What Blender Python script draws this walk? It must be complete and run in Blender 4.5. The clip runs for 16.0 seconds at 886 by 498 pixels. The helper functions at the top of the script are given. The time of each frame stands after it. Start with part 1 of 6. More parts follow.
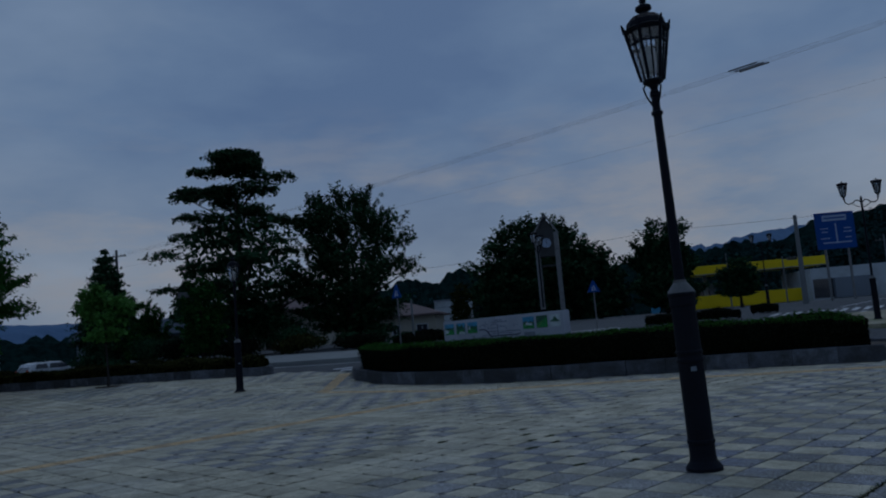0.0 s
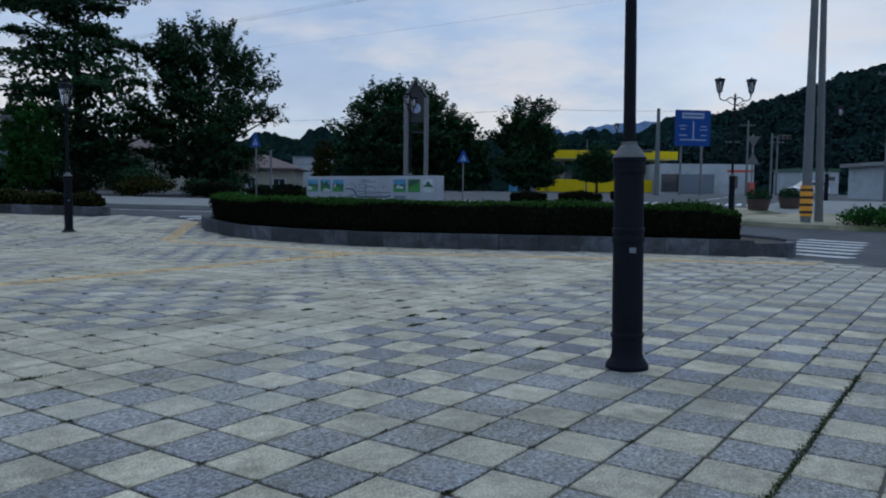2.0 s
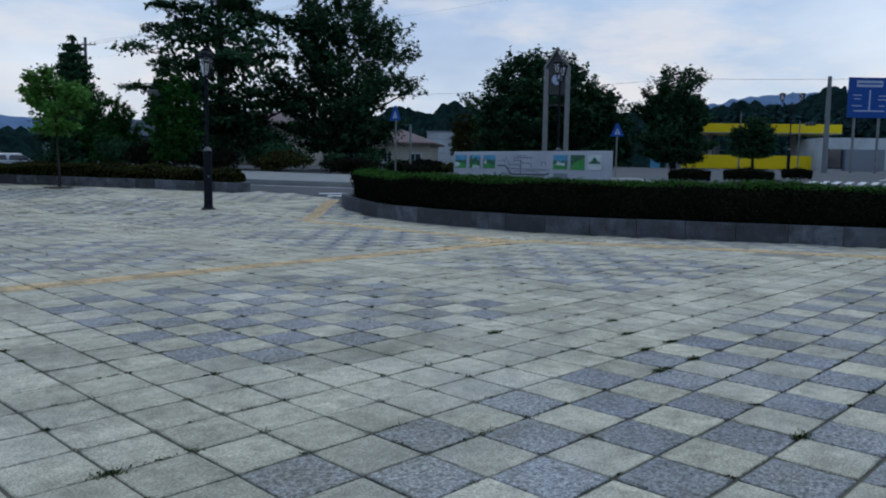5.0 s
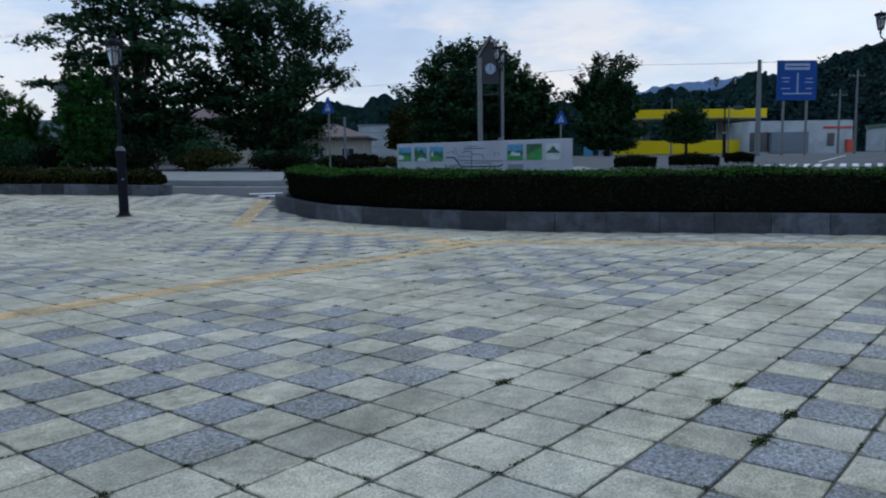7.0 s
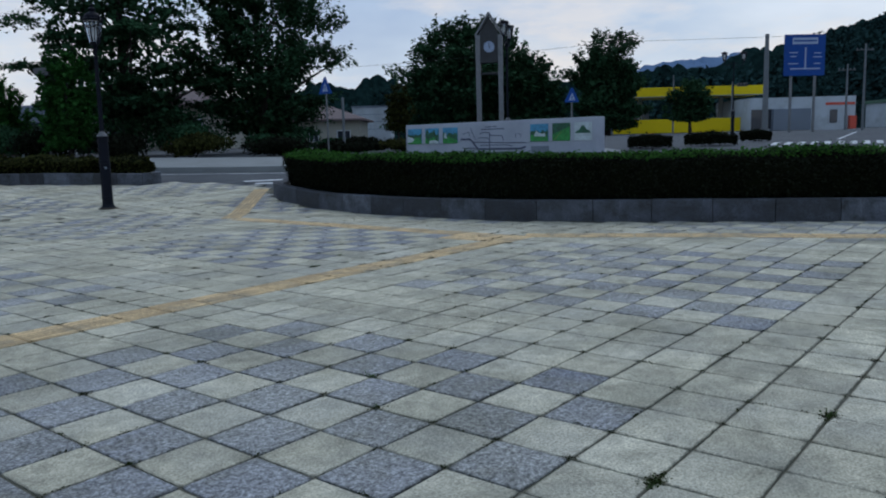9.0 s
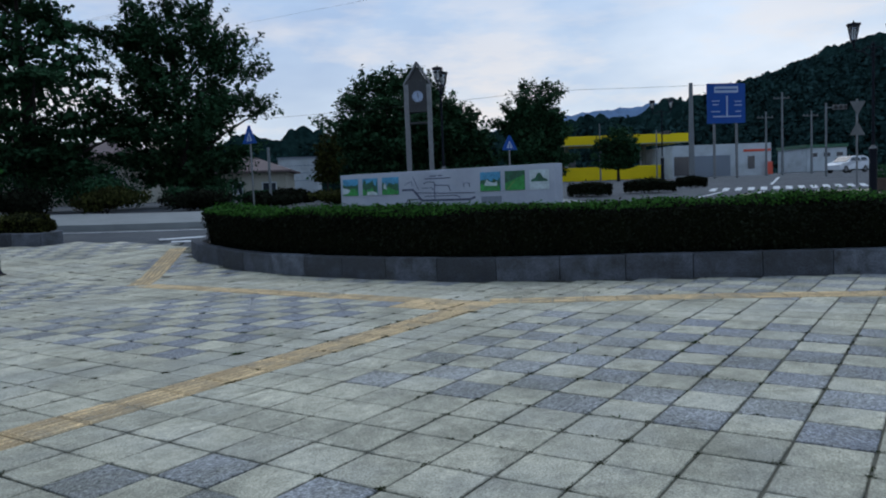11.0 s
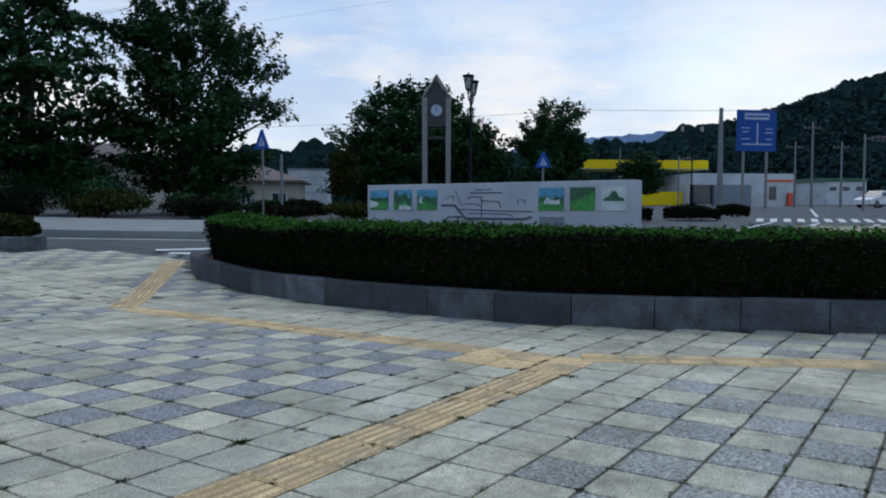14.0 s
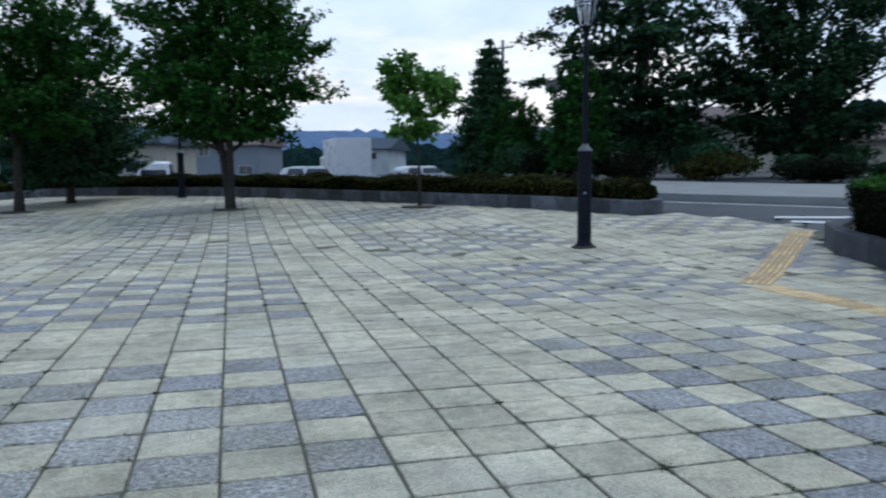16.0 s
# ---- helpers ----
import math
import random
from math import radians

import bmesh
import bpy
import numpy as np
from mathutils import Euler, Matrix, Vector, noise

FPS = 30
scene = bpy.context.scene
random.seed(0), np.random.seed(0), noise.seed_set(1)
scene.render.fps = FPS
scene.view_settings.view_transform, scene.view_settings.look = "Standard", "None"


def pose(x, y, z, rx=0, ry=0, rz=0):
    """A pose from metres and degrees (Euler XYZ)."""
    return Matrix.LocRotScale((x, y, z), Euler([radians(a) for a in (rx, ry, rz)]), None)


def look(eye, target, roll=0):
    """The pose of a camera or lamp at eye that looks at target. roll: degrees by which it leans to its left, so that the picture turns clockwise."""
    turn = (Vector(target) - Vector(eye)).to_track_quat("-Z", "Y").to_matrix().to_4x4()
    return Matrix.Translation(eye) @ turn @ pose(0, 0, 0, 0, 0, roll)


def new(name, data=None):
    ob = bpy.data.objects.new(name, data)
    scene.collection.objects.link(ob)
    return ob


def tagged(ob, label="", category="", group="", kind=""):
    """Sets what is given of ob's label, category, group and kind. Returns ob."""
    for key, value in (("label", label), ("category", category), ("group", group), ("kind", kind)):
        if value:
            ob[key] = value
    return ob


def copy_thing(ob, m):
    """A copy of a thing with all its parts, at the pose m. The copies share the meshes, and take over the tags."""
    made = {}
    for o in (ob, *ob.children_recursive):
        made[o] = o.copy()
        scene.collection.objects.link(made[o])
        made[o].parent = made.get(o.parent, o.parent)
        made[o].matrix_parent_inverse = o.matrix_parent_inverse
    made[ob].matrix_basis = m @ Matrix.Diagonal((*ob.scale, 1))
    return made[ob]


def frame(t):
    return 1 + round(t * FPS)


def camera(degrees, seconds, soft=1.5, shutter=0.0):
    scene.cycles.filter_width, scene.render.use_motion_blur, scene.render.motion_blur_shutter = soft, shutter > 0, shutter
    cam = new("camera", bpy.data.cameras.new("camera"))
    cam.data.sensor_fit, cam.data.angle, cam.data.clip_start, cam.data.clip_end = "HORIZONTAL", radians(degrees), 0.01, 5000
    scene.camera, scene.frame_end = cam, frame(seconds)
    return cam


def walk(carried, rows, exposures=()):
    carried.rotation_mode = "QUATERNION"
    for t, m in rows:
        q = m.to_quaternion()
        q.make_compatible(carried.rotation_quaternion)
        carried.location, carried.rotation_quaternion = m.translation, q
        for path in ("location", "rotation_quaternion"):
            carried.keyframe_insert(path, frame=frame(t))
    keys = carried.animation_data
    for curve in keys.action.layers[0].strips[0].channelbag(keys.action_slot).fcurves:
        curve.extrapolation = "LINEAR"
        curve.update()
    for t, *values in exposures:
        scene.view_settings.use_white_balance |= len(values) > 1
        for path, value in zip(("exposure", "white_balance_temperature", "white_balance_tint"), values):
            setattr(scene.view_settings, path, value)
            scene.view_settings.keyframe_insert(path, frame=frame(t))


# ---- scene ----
cam = camera(58.9, 16.0, soft=2.0, shutter=0.12)
PATH = [
    (0, (-10.266, -13.705, 1.45), (-8.852, -12.306, 1.662), -4.9),
    (0.5, (-10.037, -13.349, 1.379), (-8.555, -12.007, 1.434), -1.1),
    (1, (-9.764, -12.996, 1.349), (-8.194, -11.759, 1.287), 1.2),
    (1.5, (-9.532, -12.734, 1.365), (-8.036, -11.41, 1.273), -0.5),
    (2, (-9.248, -12.341, 1.351), (-7.608, -11.205, 1.208), 0.6),
    (2.5, (-8.937, -11.962, 1.368), (-7.329, -10.786, 1.196), -1.0),
    (3, (-8.692, -11.581, 1.399), (-7.109, -10.373, 1.218), -1.2),
    (3.5, (-8.41, -11.221, 1.385), (-6.816, -10.027, 1.2), -0.8),
    (4, (-8.177, -10.936, 1.41), (-6.703, -9.597, 1.223), -3.0),
    (4.5, (-7.96, -10.535, 1.387), (-6.486, -9.196, 1.199), 1.3),
    (4.7, (-7.911, -10.412, 1.397), (-6.48, -9.03, 1.187), 0.9),
    (6.8, (-6.862, -8.882, 1.38), (-5.386, -7.549, 1.17), -1.1),
    (7, (-6.759, -8.748, 1.398), (-5.218, -7.493, 1.171), -0.8),
    (7.5, (-6.477, -8.408, 1.394), (-4.879, -7.224, 1.178), 0.2),
    (8, (-6.255, -8.011, 1.398), (-4.679, -6.81, 1.125), -0.3),
    (8.2, (-6.158, -7.845, 1.413), (-4.581, -6.649, 1.123), -0.9),
    (10.3, (-5.029, -6.397, 1.433), (-3.518, -5.103, 1.223), -1.7),
    (10.5, (-4.903, -6.247, 1.441), (-3.314, -5.052, 1.23), -1.3),
    (11, (-4.513, -5.935, 1.446), (-2.847, -4.839, 1.292), -2.3),
    (11.5, (-4.113, -5.639, 1.464), (-2.438, -4.552, 1.345), -2.0),
    (12, (-3.868, -5.354, 1.48), (-2.14, -4.351, 1.399), -1.2),
    (12.5, (-3.607, -5.038, 1.493), (-2.041, -3.795, 1.422), 0.1),
    (13, (-3.351, -4.675, 1.459), (-1.786, -3.431, 1.386), -0.1),
    (13.5, (-3.041, -4.342, 1.419), (-1.417, -3.177, 1.339), 0.6),
    (14, (-2.786, -3.968, 1.412), (-1.123, -2.861, 1.305), 0.1),
    (14.5, (-2.588, -3.566, 1.427), (-0.96, -2.409, 1.318), 0.7),
    (15, (-2.394, -3.167, 1.417), (-1.04, -1.701, 1.285), -0.5),
    (15.5, (-2.333, -2.717, 1.38), (-1.226, -1.058, 1.229), 0.6),
    (16, (-2.308, -2.34, 1.37), (-1.791, -0.418, 1.177), -0.4),
]
EXPOSURES = [(0, -1.75, 5400, 10), (0.25, -1.4, 5500, 10), (0.5, -0.9, 5600, 10), (1.0, -0.45, 6000, 10), (1.5, -0.3, 6000, 10), (3.0, -0.17, 6050, 10), (4.5, -0.12, 6050, 10), (7.0, 0.06, 6100, 10), (8.0, -0.06, 6150, 10), (10.5, -0.14, 6150, 10), (11.2, 0.03, 6150, 10), (13.0, 0.03, 6210, 10), (14.0, 0.2, 6330, 10), (15.0, 0.31, 6260, 10), (16, 0.43, 6310, 10)]
walk(cam, [(t, look(eye, target, roll)) for t, eye, target, roll in PATH], EXPOSURES)

# ---- world, sun, exposure ----
world = bpy.data.worlds.new("overcast_evening")
scene.world = world
world.use_nodes = True
wn, wl = world.node_tree.nodes, world.node_tree.links
wn.clear()


def node(tree, kind, **inputs):
    n = tree.nodes.new(kind)
    for k, v in inputs.items():
        n.inputs[k.replace("_", " ")].default_value = v
    return n


def ramp(tree, stops):
    n = tree.nodes.new("ShaderNodeValToRGB")
    e = n.color_ramp.elements
    while len(e) < len(stops):
        e.new(0.5)
    for el, (p, c) in zip(e, stops):
        el.position, el.color = p, (*c, 1)
    return n


def build_sky():
    t = world.node_tree
    sky = wn.new("ShaderNodeTexSky")
    sky.sky_type, sky.sun_disc = "NISHITA", False
    sky.sun_elevation, sky.sun_rotation = radians(57), radians(60)
    sky.air_density, sky.dust_density = 1.0, 2.0
    dim = node(t, "ShaderNodeVectorMath")
    dim.operation = "SCALE"
    dim.inputs["Scale"].default_value = 0.09
    wl.new(sky.outputs[0], dim.inputs[0])
    co = wn.new("ShaderNodeTexCoord")
    sep = wn.new("ShaderNodeSeparateXYZ")
    wl.new(co.outputs["Generated"], sep.inputs[0])
    height = ramp(t, [(0.0, (0.88, 0.92, 0.97)), (0.1, (0.80, 0.89, 1.0)), (0.27, (0.57, 0.745, 1.0)), (1.0, (0.57, 0.73, 0.98))])
    wl.new(sep.outputs["Z"], height.inputs[0])
    flat = wn.new("ShaderNodeMapping")
    flat.inputs["Scale"].default_value = (1.3, 1.3, 3.2)
    wl.new(co.outputs["Generated"], flat.inputs["Vector"])
    n1 = node(t, "ShaderNodeTexNoise", Scale=1.7, Detail=5.0, Roughness=0.55)
    wl.new(flat.outputs[0], n1.inputs["Vector"])
    tint = ramp(t, [(0.32, (0.72, 0.78, 0.88)), (0.47, (0.94, 0.97, 1.0)), (0.57, (1.14, 1.11, 1.07)), (0.68, (1.32, 1.25, 1.17))])
    wl.new(n1.outputs["Fac"], tint.inputs[0])
    mul = wn.new("ShaderNodeMix")
    mul.data_type, mul.blend_type = "RGBA", "MULTIPLY"
    mul.inputs[0].default_value = 1.0
    wl.new(height.outputs[0], mul.inputs[6])
    wl.new(tint.outputs[0], mul.inputs[7])
    # pale warm cloud banks low over the hills
    bank = wn.new("ShaderNodeMapping")
    bank.inputs["Scale"].default_value = (2.4, 2.4, 9.0)
    wl.new(co.outputs["Generated"], bank.inputs["Vector"])
    n2 = node(t, "ShaderNodeTexNoise", Scale=1.6, Detail=6.0, Roughness=0.6)
    wl.new(bank.outputs[0], n2.inputs["Vector"])
    puff = ramp(t, [(0.47, (0, 0, 0)), (0.62, (1, 1, 1))])
    wl.new(n2.outputs["Fac"], puff.inputs[0])
    low = ramp(t, [(0.03, (0, 0, 0)), (0.09, (0.85, 0.85, 0.85)), (0.17, (0.6, 0.6, 0.6)), (0.30, (0, 0, 0))])
    wl.new(sep.outputs["Z"], low.inputs[0])
    where = wn.new("ShaderNodeMath")
    where.operation = "MULTIPLY"
    wl.new(puff.outputs[0], where.inputs[0])
    wl.new(low.outputs[0], where.inputs[1])
    lit = wn.new("ShaderNodeMix")
    lit.data_type = "RGBA"
    lit.inputs[7].default_value = (1.10, 1.03, 0.98, 1)
    wl.new(where.outputs[0], lit.inputs[0])
    wl.new(mul.outputs[2], lit.inputs[6])
    mix = wn.new("ShaderNodeMix")
    mix.data_type = "RGBA"
    mix.inputs[0].default_value = 0.92
    wl.new(dim.outputs[0], mix.inputs[6])
    wl.new(lit.outputs[2], mix.inputs[7])
    bg = node(t, "ShaderNodeBackground", Strength=0.83)
    wl.new(mix.outputs[2], bg.inputs["Color"])
    out = wn.new("ShaderNodeOutputWorld")
    wl.new(bg.outputs[0], out.inputs[0])


build_sky()
sun = new("sun", bpy.data.lights.new("sun", "SUN"))
sun.data.energy, sun.data.angle, sun.data.color = 0.75, radians(40), (1.0, 0.97, 0.92)
sun.matrix_world = look((34, 20, 62), (0, 0, 0))


# ---- materials ----
def surface(name, colour, rough=0.8, vary=0.25, scale=6.0, fine=60.0, bump=0.15, metal=0.0, island=0.0, stain=None, spec=0.4, trans=0.0, speckle=0.0):
    """A worn surface: colour, broken up at two scales in world metres, with fine relief."""
    m = bpy.data.materials.new(name)
    m.use_nodes = True
    t = m.node_tree
    b = t.nodes["Principled BSDF"]
    b.inputs["Metallic"].default_value = metal
    b.inputs["Specular IOR Level"].default_value = spec
    geo = t.nodes.new("ShaderNodeNewGeometry")
    n1 = node(t, "ShaderNodeTexNoise", Scale=scale, Detail=4.0)
    n2 = node(t, "ShaderNodeTexNoise", Scale=fine, Detail=2.0)
    for n in (n1, n2):
        t.links.new(geo.outputs["Position"], n.inputs["Vector"])
    add = node(t, "ShaderNodeMath")
    add.operation = "ADD"
    t.links.new(n1.outputs["Fac"], add.inputs[0])
    t.links.new(n2.outputs["Fac"], add.inputs[1])
    last = add
    if island:
        info = t.nodes.new("ShaderNodeObjectInfo")
        mad = node(t, "ShaderNodeMath")
        mad.operation = "ADD"
        t.links.new(geo.outputs["Random Per Island"], mad.inputs[0])
        t.links.new(info.outputs["Random"], mad.inputs[1])
        fr = node(t, "ShaderNodeMath")
        fr.operation = "FRACT"
        t.links.new(mad.outputs[0], fr.inputs[0])
        mm = node(t, "ShaderNodeMath")
        mm.operation = "MULTIPLY_ADD"
        mm.inputs[1].default_value = island
        t.links.new(fr.outputs[0], mm.inputs[0])
        t.links.new(add.outputs[0], mm.inputs[2])
        off = node(t, "ShaderNodeMath")
        off.operation = "SUBTRACT"
        off.inputs[1].default_value = island / 2
        t.links.new(mm.outputs[0], off.inputs[0])
        last = off
    half = node(t, "ShaderNodeMath")
    half.operation = "MULTIPLY"
    half.inputs[1].default_value = 0.5
    t.links.new(last.outputs[0], half.inputs[0])
    lo = tuple(max(0.0, c * (1 - vary)) for c in colour)
    hi = tuple(min(1.0, c * (1 + vary)) for c in colour)
    cr = ramp(t, [(0.3, lo), (0.5, colour), (0.7, hi)])
    t.links.new(half.outputs[0], cr.inputs[0])
    col = cr.outputs[0]
    if stain:
        n3 = node(t, "ShaderNodeTexNoise", Scale=stain[1], Detail=6.0, Roughness=0.65)
        t.links.new(geo.outputs["Position"], n3.inputs["Vector"])
        mask = ramp(t, [(stain[2], (0, 0, 0)), (stain[3], (1, 1, 1))])
        t.links.new(n3.outputs["Fac"], mask.inputs[0])
        mx = t.nodes.new("ShaderNodeMix")
        mx.data_type = "RGBA"
        t.links.new(mask.outputs[0], mx.inputs[0])
        t.links.new(col, mx.inputs[6])
        mx.inputs[7].default_value = (*stain[0], 1)
        col = mx.outputs[2]
    if speckle:
        n4 = node(t, "ShaderNodeTexNoise", Scale=95.0, Detail=2.0, Roughness=0.7)
        t.links.new(geo.outputs["Position"], n4.inputs["Vector"])
        sp = ramp(t, [(0.36, (1 - speckle,) * 3), (0.5, (1.0,) * 3), (0.64, (1 + speckle,) * 3)])
        t.links.new(n4.outputs["Fac"], sp.inputs[0])
        mu = t.nodes.new("ShaderNodeMix")
        mu.data_type, mu.blend_type = "RGBA", "MULTIPLY"
        mu.inputs[0].default_value = 1.0
        t.links.new(col, mu.inputs[6])
        t.links.new(sp.outputs[0], mu.inputs[7])
        col = mu.outputs[2]
    t.links.new(col, b.inputs["Base Color"])
    rr = ramp(t, [(0.3, (max(0, rough - 0.08),) * 3), (0.7, (min(1, rough + 0.08),) * 3)])
    t.links.new(n1.outputs["Fac"], rr.inputs[0])
    t.links.new(rr.outputs[0], b.inputs["Roughness"])
    if bump:
        bp = node(t, "ShaderNodeBump", Strength=bump, Distance=0.01)
        t.links.new(n2.outputs["Fac"], bp.inputs["Height"])
        t.links.new(bp.outputs[0], b.inputs["Normal"])
    if trans:
        tr = t.nodes.new("ShaderNodeBsdfTranslucent")
        t.links.new(col, tr.inputs["Color"])
        ms = node(t, "ShaderNodeMixShader", Fac=trans)
        t.links.new(b.outputs[0], ms.inputs[1])
        t.links.new(tr.outputs[0], ms.inputs[2])
        t.links.new(ms.outputs[0], t.nodes["Material Output"].inputs[0])
    return m



def paving(name, light, dark_stone, blotch):
    """Cast stone: coarse grit, tile-to-tile tone, wide weather stains, dirt that creeps in from the joints."""
    m = bpy.data.materials.new(name)
    m.use_nodes = True
    t = m.node_tree
    b = t.nodes["Principled BSDF"]
    b.inputs["Specular IOR Level"].default_value = 0.3
    geo = t.nodes.new("ShaderNodeNewGeometry")
    pos = geo.outputs["Position"]

    def calc(op, x, y=None, z=None):
        n = t.nodes.new("ShaderNodeMath")
        n.operation = op
        for k, v in enumerate((x, y, z)):
            if v is None:
                continue
            if isinstance(v, (int, float)):
                n.inputs[k].default_value = v
            else:
                t.links.new(v, n.inputs[k])
        return n.outputs[0]

    def cloud(scale, detail=4.0, rough=0.6):
        n = node(t, "ShaderNodeTexNoise", Scale=scale, Detail=detail, Roughness=rough)
        t.links.new(pos, n.inputs["Vector"])
        return n.outputs["Fac"]

    def blend(fac, x, y, mode="MIX"):
        n = t.nodes.new("ShaderNodeMix")
        n.data_type, n.blend_type = "RGBA", mode
        for k, v in ((0, fac), (6, x), (7, y)):
            if isinstance(v, (int, float)):
                n.inputs[k].default_value = v
            elif isinstance(v, tuple):
                n.inputs[k].default_value = (*v, 1)
            else:
                t.links.new(v, n.inputs[k])
        return n.outputs[2]

    def levels(fac, lo, hi, a=0.0, c=1.0):
        n = t.nodes.new("ShaderNodeMapRange")
        n.clamp = True
        for k, v in enumerate((fac, lo, hi, a, c)):
            if isinstance(v, (int, float)):
                n.inputs[k].default_value = v
            else:
                t.links.new(v, n.inputs[k])
        return n.outputs[0]

    info = t.nodes.new("ShaderNodeObjectInfo")
    piece = calc("FRACT", calc("ADD", geo.outputs["Random Per Island"], info.outputs["Random"]))
    col = blend(piece, tuple(c * 0.80 for c in light), tuple(c * 1.16 for c in light))
    # weathering that evens the two stones out over wide areas
    col = blend(levels(cloud(0.22, 3.0), 0.34, 0.64, 0.08, 0.7 if dark_stone else 0.2), col, blotch)
    # mottling the size of a hand, and grey-brown run-off stains
    col = blend(1.0, col, levels(cloud(9.0, 6.0, 0.72), 0.26, 0.74, 0.64, 1.34), "MULTIPLY")
    col = blend(levels(cloud(1.15, 5.0, 0.6), 0.40, 0.72, 0.0, 0.72), col, (0.15, 0.15, 0.115))
    col = blend(levels(cloud(4.2, 6.0, 0.68), 0.50, 0.72, 0.0, 0.6), col, (0.15, 0.145, 0.105))
    col = blend(levels(cloud(0.8, 5.0, 0.6), 0.46, 0.80, 0.0, 0.45), col, (0.47, 0.475, 0.45))
    # exposed grit
    grit = cloud(75.0, 4.0, 0.8)
    col = blend(1.0, col, levels(grit, 0.34, 0.66, 0.42 if dark_stone else 0.5, 1.62 if dark_stone else 1.5), "MULTIPLY")
    if dark_stone:
        col = blend(1.0, col, levels(cloud(34.0, 3.0, 0.75), 0.36, 0.64, 0.5, 1.55), "MULTIPLY")
    # dirt and moss creeping from the joints, wider along one set of lines
    sep = t.nodes.new("ShaderNodeSeparateXYZ")
    t.links.new(pos, sep.inputs[0])
    edge = []
    for axis, wide in (("X", 0.8), ("Y", 1.05)):
        f = calc("FRACT", calc("DIVIDE", sep.outputs[axis], 0.4))
        edge.append(calc("DIVIDE", calc("MULTIPLY", calc("MINIMUM", f, calc("SUBTRACT", 1.0, f)), 0.4), wide))
    near = calc("MINIMUM", edge[0], edge[1])
    corner = calc("ADD", edge[0], edge[1])
    reach = levels(calc("ADD", cloud(1.6, 3.0), calc("MULTIPLY", cloud(14.0, 4.0, 0.7), 0.8)), 0.76, 1.12, 0.002, 0.024)
    dirt = levels(near, calc("MULTIPLY", reach, 0.35), reach, 1.0, 0.0)
    tuft = levels(corner, 0.018, calc("MULTIPLY_ADD", reach, 3.4, 0.026), 1.0, 0.0)
    dirt = calc("MAXIMUM", dirt, tuft)
    col = blend(calc("MULTIPLY", dirt, 0.6), col, (0.030, 0.031, 0.020))
    t.links.new(col, b.inputs["Base Color"])
    t.links.new(levels(cloud(3.0), 0.3, 0.7, 0.72, 0.92), b.inputs["Roughness"])
    bp = node(t, "ShaderNodeBump", Strength=0.7, Distance=0.008)
    t.links.new(grit, bp.inputs["Height"])
    t.links.new(bp.outputs[0], b.inputs["Normal"])
    return m


M_LIGHT = paving("pale_paving", (0.515, 0.485, 0.365), False, (0.31, 0.305, 0.245))
M_DARK = paving("blue_grey_paving", (0.166, 0.181, 0.226), True, (0.33, 0.325, 0.28))
M_BED = surface("joint_soil", (0.10, 0.096, 0.07), 0.95, 0.4, 5, 70, 0.6)
M_TACTILE = surface("ochre_tactile", (0.53, 0.385, 0.205), 0.8, 0.35, 3, 120, 0.3, island=0.45, stain=((0.24, 0.22, 0.165), 2.2, 0.50, 0.70), speckle=0.4)
M_DIRTTACTILE = surface("dirty_ochre_groove", (0.33, 0.24, 0.125), 0.9, 0.35, 3, 120, 0.3, stain=((0.20, 0.18, 0.13), 1.4, 0.48, 0.72))
M_ASPHALT = surface("asphalt", (0.048, 0.055, 0.064), 0.9, 0.3, 0.6, 90, 0.5, stain=((0.075, 0.083, 0.09), 0.4, 0.45, 0.7))
M_PAVE2 = surface("grey_pavement", (0.20, 0.215, 0.215), 0.9, 0.25, 1.2, 60, 0.3)
M_WHITE = surface("road_paint", (0.55, 0.57, 0.58), 0.8, 0.2, 2, 50, 0.2, stain=((0.25, 0.26, 0.27), 2.0, 0.5, 0.75))
M_GRANITE = surface("grey_granite", (0.070, 0.079, 0.097), 0.9, 0.65, 3.5, 90, 0.9, island=0.7, stain=((0.034, 0.038, 0.042), 2.6, 0.42, 0.66), speckle=0.5)
M_LAMP = surface("black_iron", (0.006, 0.008, 0.014), 0.6, 0.3, 8, 60, 0.1, spec=0.1)
M_GLASS = bpy.data.materials.new("lantern_glass")
M_GLASS.use_nodes = True
M_GLASS.node_tree.nodes["Principled BSDF"].inputs["Base Color"].default_value = (0.85, 0.88, 0.92, 1)
M_GLASS.node_tree.nodes["Principled BSDF"].inputs["Roughness"].default_value = 0.15
M_GLASS.node_tree.nodes["Principled BSDF"].inputs["Transmission Weight"].default_value = 0.85
M_BULB = surface("white_globe", (0.75, 0.75, 0.72), 0.3, 0.05, 5, 20, 0)
M_SOIL = surface("bare_soil", (0.05, 0.042, 0.032), 0.95, 0.3, 3, 60, 0.6)
M_GRASS = surface("grass", (0.06, 0.11, 0.03), 0.9, 0.4, 1.0, 30, 0.6)
M_BARK = surface("bark", (0.036, 0.034, 0.032), 0.95, 0.4, 6, 40, 0.7, spec=0.05)
M_LEAF1 = surface("dark_leaves", (0.023, 0.058, 0.028), 0.8, 0.6, 0.6, 6, 0, island=0.8, trans=0.15, spec=0.02)
M_LEAF2 = surface("green_leaves", (0.024, 0.082, 0.018), 0.85, 0.55, 0.6, 6, 0, island=0.8, trans=0.22, spec=0.04)
M_LEAF3 = surface("bright_young_leaves", (0.085, 0.21, 0.045), 0.7, 0.4, 0.8, 6, 0, island=0.7, trans=0.3, spec=0.1)
